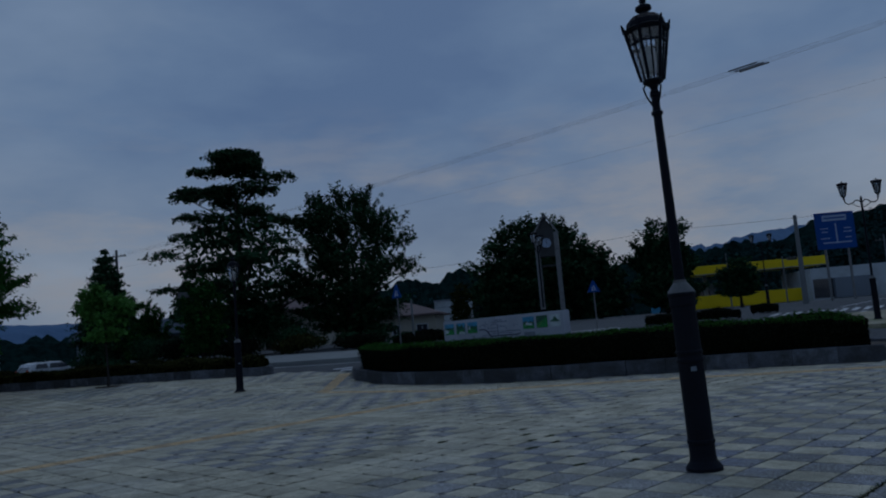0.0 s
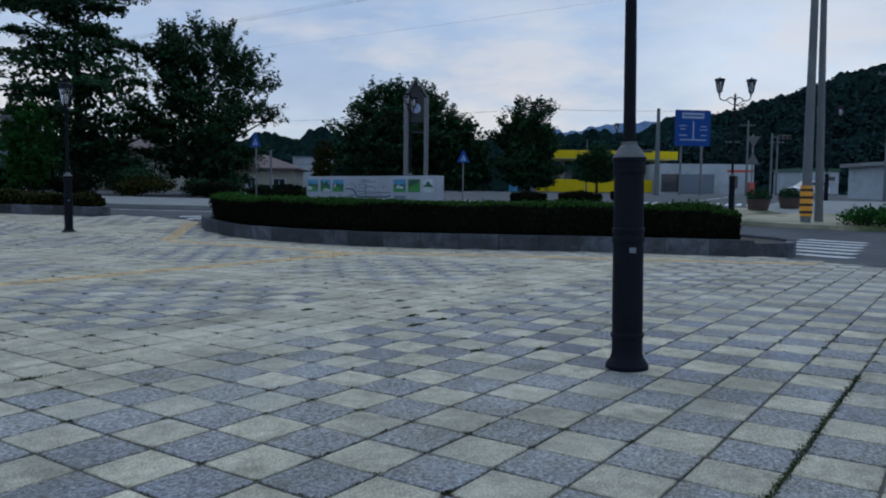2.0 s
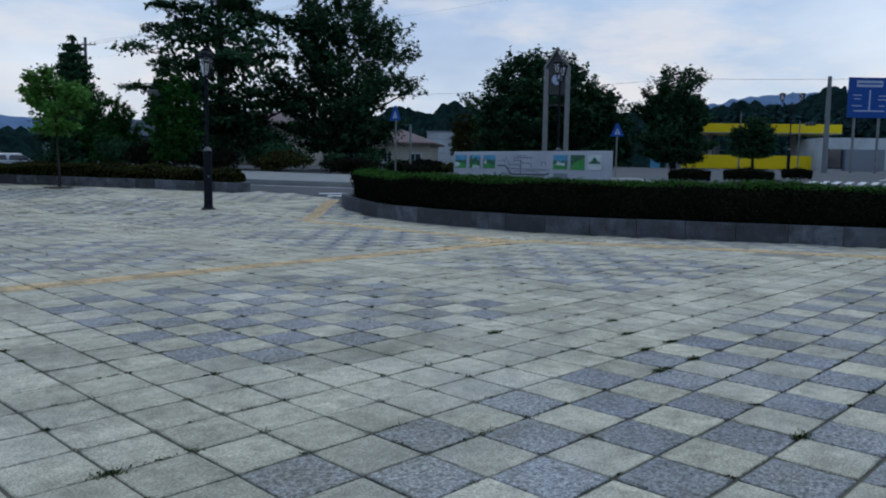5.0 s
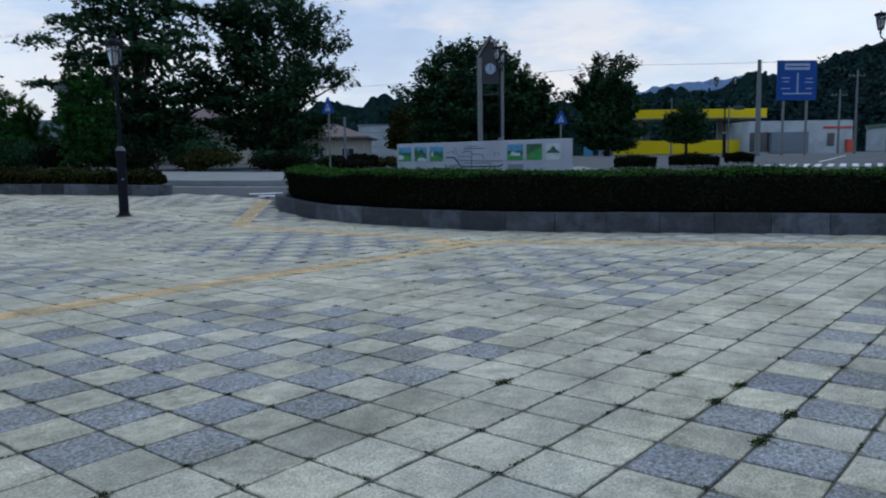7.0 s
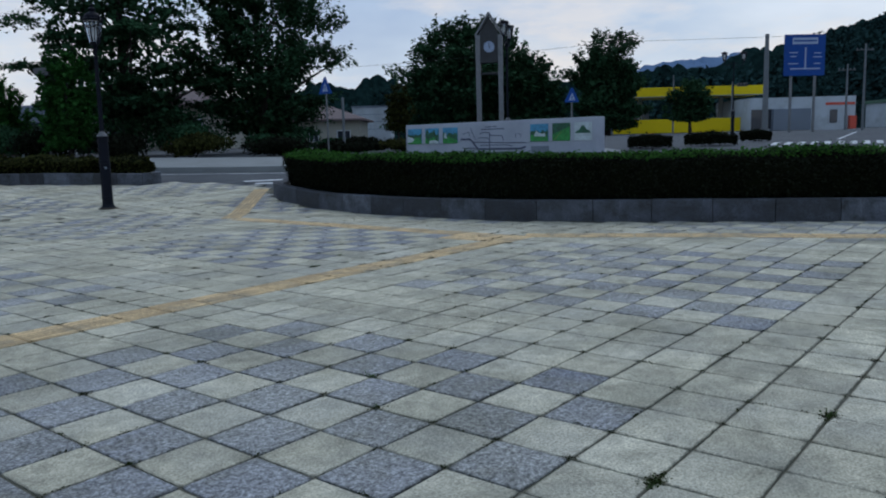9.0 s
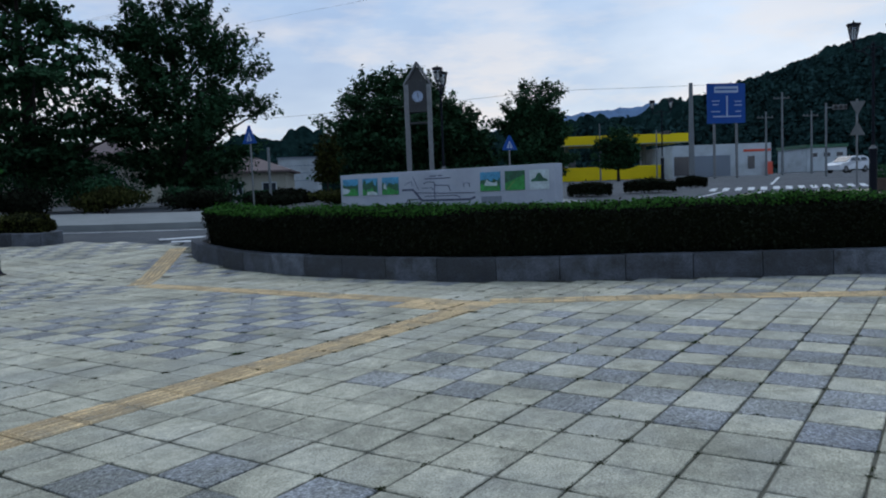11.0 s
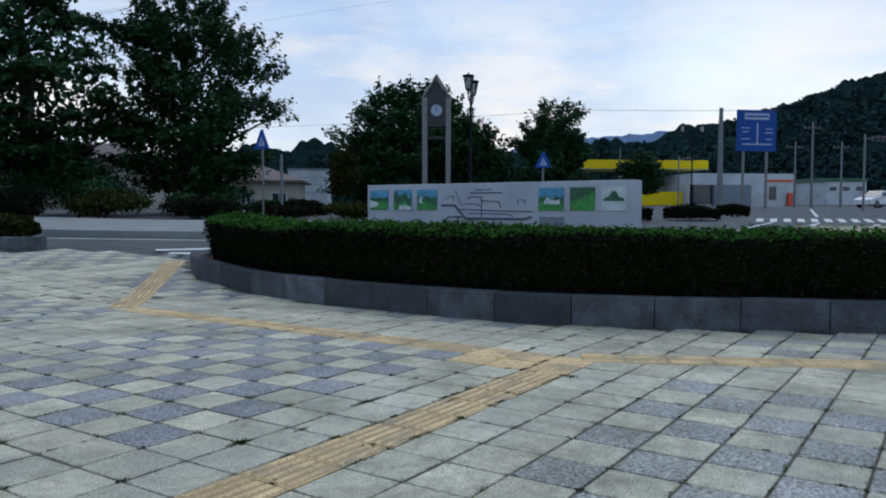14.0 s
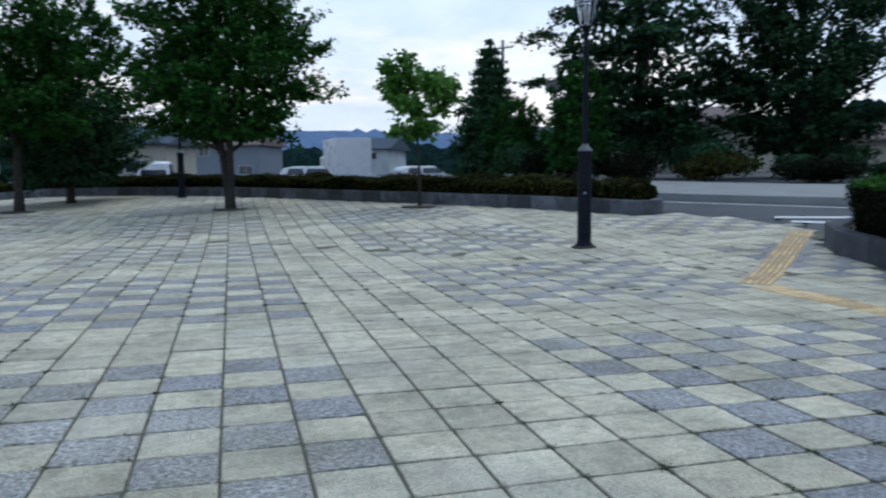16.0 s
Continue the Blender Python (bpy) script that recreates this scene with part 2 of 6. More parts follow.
# Near-black: the shade on the clipped sides is painted into this leaf colour.
M_HEDGE = surface("shaded_hedge_leaves", (0.0095, 0.0120, 0.0075), 0.85, 0.6, 1.2, 10, 0, island=0.8, trans=0.05, spec=0.02)
# Brighter green for the hedge top only, coloured as if lit from above.
M_LITTOP = surface("lit_hedge_top_leaves", (0.042, 0.118, 0.023), 0.95, 0.2, 1.2, 10, 0, island=0.2, trans=0.2, spec=0.0)
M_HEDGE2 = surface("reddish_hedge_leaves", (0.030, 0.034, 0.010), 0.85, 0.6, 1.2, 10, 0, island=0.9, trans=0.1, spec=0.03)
# Near-black shell colour stands in for the shade between the hedge leaves.
M_CORE = surface("hedge_inner_shade", (0.007, 0.009, 0.005), 0.95, 0.4, 4, 40, 0.8, spec=0.0)
M_FOREST = surface("forest_leaves", (0.008, 0.020, 0.019), 0.95, 0.7, 0.16, 0.9, 0, spec=0.0)
# Leaf colour is pushed towards blue to imitate haze over the woods.
M_WOODS = surface("hillside_leaves", (0.015, 0.034, 0.034), 0.95, 0.6, 0.12, 0.8, 0, island=0.5, spec=0.0)
# Pale blue of far-off haze is put into the base colour.
M_HAZE = surface("hazy_ridge", (0.105, 0.165, 0.27), 1.0, 0.08, 0.004, 0.02, 0, spec=0.0)
M_PANEL = surface("white_panel", (0.34, 0.375, 0.44), 0.6, 0.06, 2, 40, 0.05, stain=((0.27, 0.30, 0.36), 1.4, 0.46, 0.74))
M_SMOKED = surface("smoked_panel", (0.028, 0.032, 0.036), 0.45, 0.3, 3, 60, 0.05, spec=0.3)
M_STEEL = surface("brushed_steel", (0.16, 0.17, 0.18), 0.5, 0.35, 3, 60, 0.1, metal=0.45)
M_DARKSTEEL = surface("weathered_steel", (0.11, 0.115, 0.12), 0.6, 0.3, 3, 60, 0.1, metal=0.3)
M_BLUE = surface("blue_sign", (0.008, 0.056, 0.25), 0.6, 0.12, 2, 30, 0, spec=0.2)
M_SIGNWHITE = surface("white_sign_paint", (0.30, 0.37, 0.50), 0.7, 0.08, 2, 30, 0)
M_YELLOW = surface("yellow_paint", (0.60, 0.46, 0.0), 0.6, 0.1, 0.4, 10, 0, spec=0.2)
M_WALL = surface("cream_wall", (0.30, 0.295, 0.25), 0.9, 0.15, 0.6, 20, 0.1)
M_WALLW = surface("white_wall", (0.40, 0.45, 0.49), 0.8, 0.15, 0.4, 20, 0.05, stain=((0.28, 0.31, 0.33), 0.5, 0.45, 0.7))
M_MAPLINE = surface("map_line_paint", (0.055, 0.07, 0.115), 0.7, 0.2, 2, 30, 0)
M_FIELDPRINT = surface("printed_field_path", (0.10, 0.22, 0.05), 0.5, 0.2, 4, 40, 0)
M_WALLG = surface("blue_grey_wall", (0.15, 0.18, 0.22), 0.8, 0.15, 0.4, 20, 0.05)
M_ROOF = surface("rusty_brown_roof", (0.13, 0.10, 0.10), 0.8, 0.3, 0.8, 20, 0.2, spec=0.2)
M_ROOFB = surface("blue_roof", (0.055, 0.075, 0.10), 0.8, 0.25, 0.8, 20, 0.1, spec=0.1)
M_WINDOW = surface("dark_window_glass", (0.03, 0.035, 0.045), 0.12, 0.2, 1, 10, 0, spec=0.6)
M_RED = surface("red_paint", (0.50, 0.07, 0.04), 0.5, 0.1, 1, 20, 0)
M_ORANGE = surface("orange_plastic", (0.75, 0.33, 0.03), 0.6, 0.15, 2, 20, 0)
M_CONCRETE = surface("pole_concrete", (0.135, 0.15, 0.16), 0.85, 0.25, 1.5, 40, 0.3)
M_BLACK = surface("black_rubber", (0.02, 0.02, 0.02), 0.7, 0.2, 5, 50, 0.1)
M_CAR = surface("white_car_paint", (0.55, 0.58, 0.62), 0.3, 0.04, 2, 20, 0, spec=0.5)
M_SKYPRINT = surface("sky_blue_print", (0.06, 0.25, 0.42), 0.5, 0.5, 5, 30, 0)
M_GREENPRINT = surface("green_print", (0.03, 0.22, 0.05), 0.5, 0.7, 9, 40, 0)
M_HILLPRINT = surface("dark_green_print", (0.02, 0.09, 0.05), 0.5, 0.6, 9, 40, 0)
M_WATERPRINT = surface("pale_print", (0.42, 0.50, 0.52), 0.5, 0.3, 8, 40, 0)
M_MOSS = surface("joint_moss", (0.022, 0.030, 0.010), 0.95, 0.5, 2, 40, 0, island=0.8, spec=0.0)
M_SAND = surface("sandy_verge", (0.30, 0.28, 0.20), 0.95, 0.35, 0.8, 30, 0.4, stain=((0.10, 0.13, 0.05), 0.5, 0.5, 0.65))
M_BROWN = surface("planter_brown", (0.07, 0.05, 0.045), 0.85, 0.3, 3, 40, 0.3)


# ---- building tools ----
def part(name, bm, material, parent=None, label="", smooth=False):
    me = bpy.data.meshes.new(name)
    bm.to_mesh(me)
    bm.free()
    me.materials.append(material)
    if smooth:
        for p in me.polygons:
            p.use_smooth = True
    ob = new(name, me)
    if parent:
        ob.parent = parent
    if label:
        tagged(ob, label)
    return ob


def raw(name, verts, faces, material, parent=None):
    me = bpy.data.meshes.new(name)
    me.from_pydata(verts, [], faces)
    me.materials.append(material)
    ob = new(name, me)
    if parent:
        ob.parent = parent
    return ob


def thing(name, label, category, m=None, group="", kind=""):
    ob = tagged(new(name), label, category, group, kind)
    if m is not None:
        ob.matrix_world = m
    return ob


def slab(bm, c, size, rz=0.0, bevel=0.0, rx=0.0, ry=0.0):
    m = Matrix.LocRotScale(c, Euler((rx, ry, rz)), size)
    got = bmesh.ops.create_cube(bm, size=1.0, matrix=m)
    if bevel:
        edges = list({e for v in got["verts"] for e in v.link_edges})
        bmesh.ops.bevel(bm, geom=edges, offset=bevel, segments=2, affect="EDGES", profile=0.6)
    return bm


def box(c, size, rz=0.0, bevel=0.0, rx=0.0, ry=0.0):
    return slab(bmesh.new(), c, size, rz, bevel, rx, ry)


def lathe(profile, sides=20, bm=None, at=(0, 0)):
    bm = bm or bmesh.new()
    rings = []
    for r, z in profile:
        rings.append([bm.verts.new((at[0] + r * math.cos(2 * math.pi * k / sides), at[1] + r * math.sin(2 * math.pi * k / sides), z)) for k in range(sides)])
    for a, b in zip(rings, rings[1:]):
        for k in range(sides):
            bm.faces.new((a[k], a[(k + 1) % sides], b[(k + 1) % sides], b[k]))
    bm.faces.new(rings[0][::-1])
    bm.faces.new(rings[-1])
    return bm


def tube(bm, pts, radii, sides=8):
    pts = [Vector(p) for p in pts]
    rings = []
    for i, p in enumerate(pts):
        d = (pts[min(i + 1, len(pts) - 1)] - pts[max(i - 1, 0)]).normalized()
        side = d.orthogonal().normalized() if abs(d.z) < 0.99 else Vector((1, 0, 0))
        up = d.cross(side)
        r = radii[i] if hasattr(radii, "__len__") else radii
        rings.append([bm.verts.new(p + side * r * math.cos(2 * math.pi * k / sides) + up * r * math.sin(2 * math.pi * k / sides)) for k in range(sides)])
    for a, b in zip(rings, rings[1:]):
        best = min(range(sides), key=lambda s: sum((a[k].co - b[(k + s) % sides].co).length for k in range(0, sides, 2)))
        for k in range(sides):
            bm.faces.new((a[k], a[(k + 1) % sides], b[(k + 1 + best) % sides], b[(k + best) % sides]))
    bm.faces.new(rings[0][::-1])
    bm.faces.new(rings[-1])
    return bm


def prism(bm, outline, z0, z1):
    low = [bm.verts.new((x, y, z0)) for x, y in outline]
    top = [bm.verts.new((x, y, z1)) for x, y in outline]
    n = len(outline)
    bm.faces.new(low[::-1])
    bm.faces.new(top)
    for k in range(n):
        bm.faces.new((low[k], low[(k + 1) % n], top[(k + 1) % n], top[k]))
    return bm


def ground_z(x, y):
    """The plaza is level; beyond it the streets climb gently towards the hills."""
    s = 0.72 * x + 0.69 * y
    level = float(np.interp(y - 0.3 * x, [36, 40.5], [1, 0.3]))   # the car park behind the planter lies as low as the plaza
    return level * float(np.interp(s, [-1e4, 8, 24, 60, 1000], [0, 0, 1.0, 1.5, 5.0]))


def stand(x, y, rz=0.0, dz=0.0):
    return pose(x, y, ground_z(x, y) + dz, 0, 0, rz)


def smooth_curve(pts, step):
    """Points at even steps along a Catmull-Rom curve."""
    p = [np.array(q, float) for q in pts]
    p = [2 * p[0] - p[1]] + p + [2 * p[-1] - p[-2]]
    fine = []
    for i in range(1, len(p) - 2):
        for u in np.linspace(0, 1, 24, endpoint=False):
            a, b, c, d = p[i - 1:i + 3]
            fine.append(0.5 * (2 * b + (c - a) * u + (2 * a - 5 * b + 4 * c - d) * u * u + (3 * b - a - 3 * c + d) * u ** 3))
    fine.append(p[-2])
    fine = np.array(fine)
    length = np.concatenate([[0], np.cumsum(np.linalg.norm(np.diff(fine, axis=0), axis=1))])
    n = max(2, int(round(length[-1] / step)) + 1)
    at = np.linspace(0, length[-1], n)
    return np.stack([np.interp(at, length, fine[:, k]) for k in range(2)], axis=1)


def normals(c):
    d = np.gradient(c, axis=0)
    d /= np.linalg.norm(d, axis=1)[:, None]
    return np.stack([d[:, 1], -d[:, 0]], axis=1)


def inside(x, y, poly):
    hit = np.zeros(np.shape(x), bool)
    for (x0, y0), (x1, y1) in zip(poly, np.roll(poly, -1, axis=0)):
        cross = (y0 > y) != (y1 > y)
        hit ^= cross & (x < (x1 - x0) * (y - y0) / (y1 - y0 + 1e-12) + x0)
    return hit


FACE = -51.5   # degrees: turns a front towards the plaza


# ---- ground, roads, island ----
ISLAND_FRONT = [(9.1, -8.1), (8.75, -7.3), (8.1, -5.15), (7.2, -3.2), (6.6, -1.85), (5.95, -0.4), (5.6, 1.1), (5.62, 2.85), (5.93, 5.1), (6.45, 7.4), (7.0, 8.35)]
ISLAND_BACK = [(8.2, 9.0), (10.2, 8.4), (13.2, 5.2), (15.0, 1.0), (14.8, -4.0), (12.6, -7.8), (10.3, -8.7)]
LEFT_FRONT = [(7.26, 13.75), (6.66, 13.62), (5.62, 15.58), (3.64, 18.85), (0.97, 22.7), (-2.55, 27.5), (-6.97, 31.58), (-11.62, 33.88), (-20.0, 36.5)]
STREET_EDGE = [(4.5, 26.0), (9.2, 16.8), (11.2, 13.7), (14.3, 10.0), (18.0, 6.6), (21.0, 4.6)]
EAST_EDGE = [(25.6, 0.8), (22.2, -2.4), (21.9, -4.6), (22.3, -7.1), (23.4, -9.2), (27.0, -13.0)]


plaza = np.concatenate([smooth_curve(ISLAND_FRONT, 0.5), [(7.75, 9.6), (8.25, 10.6), (7.9, 12.2), (7.3, 13.75)], smooth_curve(LEFT_FRONT, 0.8),
                        [(-26, 36.5), (-26, -26), (8.0, -26), (7.6, -12.5), (8.3, -10.1), (9.2, -8.3)]])


def build_ground():
    near = np.concatenate([np.arange(-700, -60, 40), np.arange(-60, -28, 4), np.arange(-28, 64, 1.0), np.arange(64, 100, 4), np.arange(100, 900, 40)])
    X, Y = np.meshgrid(near, near, indexing="ij")
    sunk = np.where(inside(X, Y, plaza), 0.3, 0.05)
    vs = [(x, y, ground_z(x, y) - sunk[a, b]) for a, x in enumerate(near) for b, y in enumerate(near)]
    n = len(near)
    fs = [(a * n + b, (a + 1) * n + b, (a + 1) * n + b + 1, a * n + b + 1) for a in range(n - 1) for b in range(n - 1)]
    g = raw("ground", vs, fs, M_ASPHALT)
    tagged(g, "worn grey asphalt ground around the plaza", "ground", kind="structure")


def draped(name, inner, outer, lift, material, label, category):
    """A raised strip between two lines of equal length that lies along the ground, with sides."""
    bm = bmesh.new()
    rows = []
    for (x0, y0), (x1, y1) in zip(inner, outer):
        ring = []
        for f in (0, 0, 0.25, 0.5, 0.75, 1, 1):
            x, y = x0 + (x1 - x0) * f, y0 + (y1 - y0) * f
            ring.append([x, y, ground_z(x, y) + lift])
        ring[0][2] -= lift + 0.06
        ring[-1][2] -= lift + 0.06
        rows.append([bm.verts.new(p) for p in ring])
    for a, b in zip(rows, rows[1:]):
        for k in range(len(a) - 1):
            bm.faces.new((a[k], a[k + 1], b[k + 1], b[k]))
    bmesh.ops.recalc_face_normals(bm, faces=bm.faces)
    ob = part(name, bm, material)
    return tagged(ob, label, category, kind="structure")


def kerb(name, line, label, height, width, stone, out, close=False):
    """A row of separate kerb stones along a line; out: which side they stand proud of."""
    root = thing(name, label, "kerb", kind="structure")
    c = smooth_curve(line, stone / 3)
    whole = 3 * max(1, round((len(c) - 1) / 3)) + 1
    at = np.linspace(0, len(c) - 1, whole)
    c = np.stack([np.interp(at, np.arange(len(c)), c[:, k]) for k in range(2)], axis=1)
    nrm = normals(c) * out
    i = 0
    while i + 3 < len(c):
        seg = slice(i, i + 4)
        a, b = c[seg].copy(), c[seg] - nrm[seg] * width
        g = 0.006
        da, db = (a[1] - a[0]), (a[3] - a[2])
        a[0] += da / np.linalg.norm(da) * g
        b[0] += da / np.linalg.norm(da) * g
        a[3] -= db / np.linalg.norm(db) * g
        b[3] -= db / np.linalg.norm(db) * g
        bm = bmesh.new()
        rows = []
        lift = random.uniform(-0.006, 0.006)
        for p, q in zip(a, b):
            z = ground_z(*p)
            d = (q - p) / width
            r = 0.018
            sec = [(p, z - 0.06), (p, z + height - r + lift), (p + d * r, z + height + lift), (q - d * r, z + height + lift), (q, z + height - r + lift), (q, z - 0.06)]
            rows.append([bm.verts.new((s[0], s[1], h)) for s, h in sec])
        for u, v in zip(rows, rows[1:]):
            for k in range(5):
                bm.faces.new((u[k], u[k + 1], v[k + 1], v[k]))
        bm.faces.new(rows[0])
        bm.faces.new(rows[-1][::-1])
        bmesh.ops.recalc_face_normals(bm, faces=bm.faces)
        part("kerb_stone", bm, M_GRANITE, root)
        i += 3
    return root


def leaf_cloud(pts, out, size, rng, flat=0.35):
    """Small folded leaves at the points, turned roughly along their outward directions."""
    n = len(pts)
    d = out + rng.normal(0, 0.55, (n, 3))
    d /= np.linalg.norm(d, axis=1)[:, None] + 1e-9
    up = rng.normal(0, 1, (n, 3))
    side = np.cross(d, up)
    side /= np.linalg.norm(side, axis=1)[:, None] + 1e-9
    tip = np.cross(side, d)
    s = size * rng.uniform(0.6, 1.35, (n, 1))
    a = pts
    b = pts + tip * s * 0.5 + side * s * flat + d * s * 0.1
    c = pts + tip * s
    e = pts + tip * s * 0.5 - side * s * flat + d * s * 0.1
    v = np.stack([a, b, c, e], axis=1).reshape(-1, 3)
    return v


def leaves(name, v, material, parent, label=""):
    me = bpy.data.meshes.new(name)
    n = len(v) // 4
    me.vertices.add(len(v))
    me.vertices.foreach_set("co", v.astype(np.float32).ravel())
    me.loops.add(n * 4)
    me.loops.foreach_set("vertex_index", np.arange(n * 4, dtype=np.int32))
    me.polygons.add(n)
    me.polygons.foreach_set("loop_start", np.arange(0, n * 4, 4, dtype=np.int32))
    me.update(calc_edges=True)
    me.materials.append(material)
    ob = new(name, me)
    ob.parent = parent
    if label:
        tagged(ob, label)
    return ob


def hedge(name, label, line, width, z0, z1, material, seed, density=900, size=0.055, wobble=0.05, side=1, lit_top=0.0):
    """A clipped hedge along a line: a core coloured as inner shade, with leaves all over its faces."""
    rng = np.random.default_rng(seed)
    root = thing(name, label, "hedge")
    c = smooth_curve(line, 0.35)
    nrm = normals(c) * side
    n = len(c)
    bm = bmesh.new()
    rows = []
    prof = [(0.22, 0.0), (0.15, 0.12), (0.06, 0.55), (0.0, 0.84), (0.10, 0.97), (0.5, 1.03), (0.90, 0.97), (1.0, 0.84), (0.94, 0.55), (0.85, 0.12), (0.78, 0.0)]
    shell = np.zeros((n, len(prof), 3))
    for i in range(n):
        end = min(1.0, 0.35 + 0.27 * min(i, n - 1 - i))
        g = ground_z(*c[i])
        for k, (u, h) in enumerate(prof):
            uu = 0.5 + (u - 0.5) * end
            hh = z0 + (z1 - z0) * h * (0.6 + 0.4 * end)
            w = noise.noise((c[i][0] * 0.9, c[i][1] * 0.9, k * 0.7)) * wobble * 2
            p = c[i] - nrm[i] * (uu * width + w * (u - 0.5) * 2)
            shell[i, k] = (p[0], p[1], g + hh + w * (1 if h > 0.8 else 0))
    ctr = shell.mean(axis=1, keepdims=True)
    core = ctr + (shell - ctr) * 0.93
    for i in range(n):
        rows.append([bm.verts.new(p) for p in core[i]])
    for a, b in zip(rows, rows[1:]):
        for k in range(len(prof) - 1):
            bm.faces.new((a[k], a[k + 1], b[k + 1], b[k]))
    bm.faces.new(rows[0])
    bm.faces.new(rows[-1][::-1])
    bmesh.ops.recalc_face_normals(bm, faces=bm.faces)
    part("core", bm, M_CORE, root, "near-black core painted as the shade inside")
    length = 0.35 * n
    girth = 2 * (z1 - z0) + width
    m = int(length * girth * density)
    i = rng.uniform(0, n - 1.001, m)
    k = rng.uniform(0, len(prof) - 1.001, m)
    i0, k0 = i.astype(int), k.astype(int)
    fi, fk = (i - i0)[:, None], (k - k0)[:, None]
    q = (shell[i0, k0] * (1 - fi) * (1 - fk) + shell[i0 + 1, k0] * fi * (1 - fk) + shell[i0, k0 + 1] * (1 - fi) * fk + shell[i0 + 1, k0 + 1] * fi * fk)
    o = q - ctr[i0, 0]
    o /= np.linalg.norm(o, axis=1)[:, None]
    q += o * rng.normal(-0.02, 0.04, (m, 1))
    o[:, 2] += 0.8
    caps = []
    for idx in (0, n - 1):
        w = rng.uniform(0, 1, (int(girth * width * density * 0.5), 1))
        kk = rng.integers(0, len(prof), len(w))
        caps.append(ctr[idx] + (shell[idx, kk] - ctr[idx]) * np.sqrt(w))
    cap = np.concatenate(caps)
    q = np.concatenate([q, cap])
    o = np.concatenate([o, rng.normal(0, 1, cap.shape)])
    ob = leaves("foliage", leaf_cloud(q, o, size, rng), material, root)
    tagged(ob, kind="stuff")
    # extra leaves on the top faces, their bright colour standing in for skylight
    if lit_top:
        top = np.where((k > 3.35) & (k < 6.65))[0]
        top = rng.choice(top, int(len(top) * lit_top))
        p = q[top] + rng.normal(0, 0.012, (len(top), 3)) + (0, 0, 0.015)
        ob = leaves("young_growth", leaf_cloud(p, np.tile((0.0, 0.0, 1.0), (len(p), 1)), size * 0.9, rng), M_LITTOP, root, "green leaves on the clipped top, coloured bright as if lit")
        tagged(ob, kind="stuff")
    return root


def ellipsoid(rng, c, r, n):
    d = rng.normal(0, 1, (n, 3))
    d /= np.linalg.norm(d, axis=1)[:, None]
    rad = rng.uniform(0.25, 1, (n, 1)) ** 0.5
    return np.array(c) + d * rad * np.array(r), d


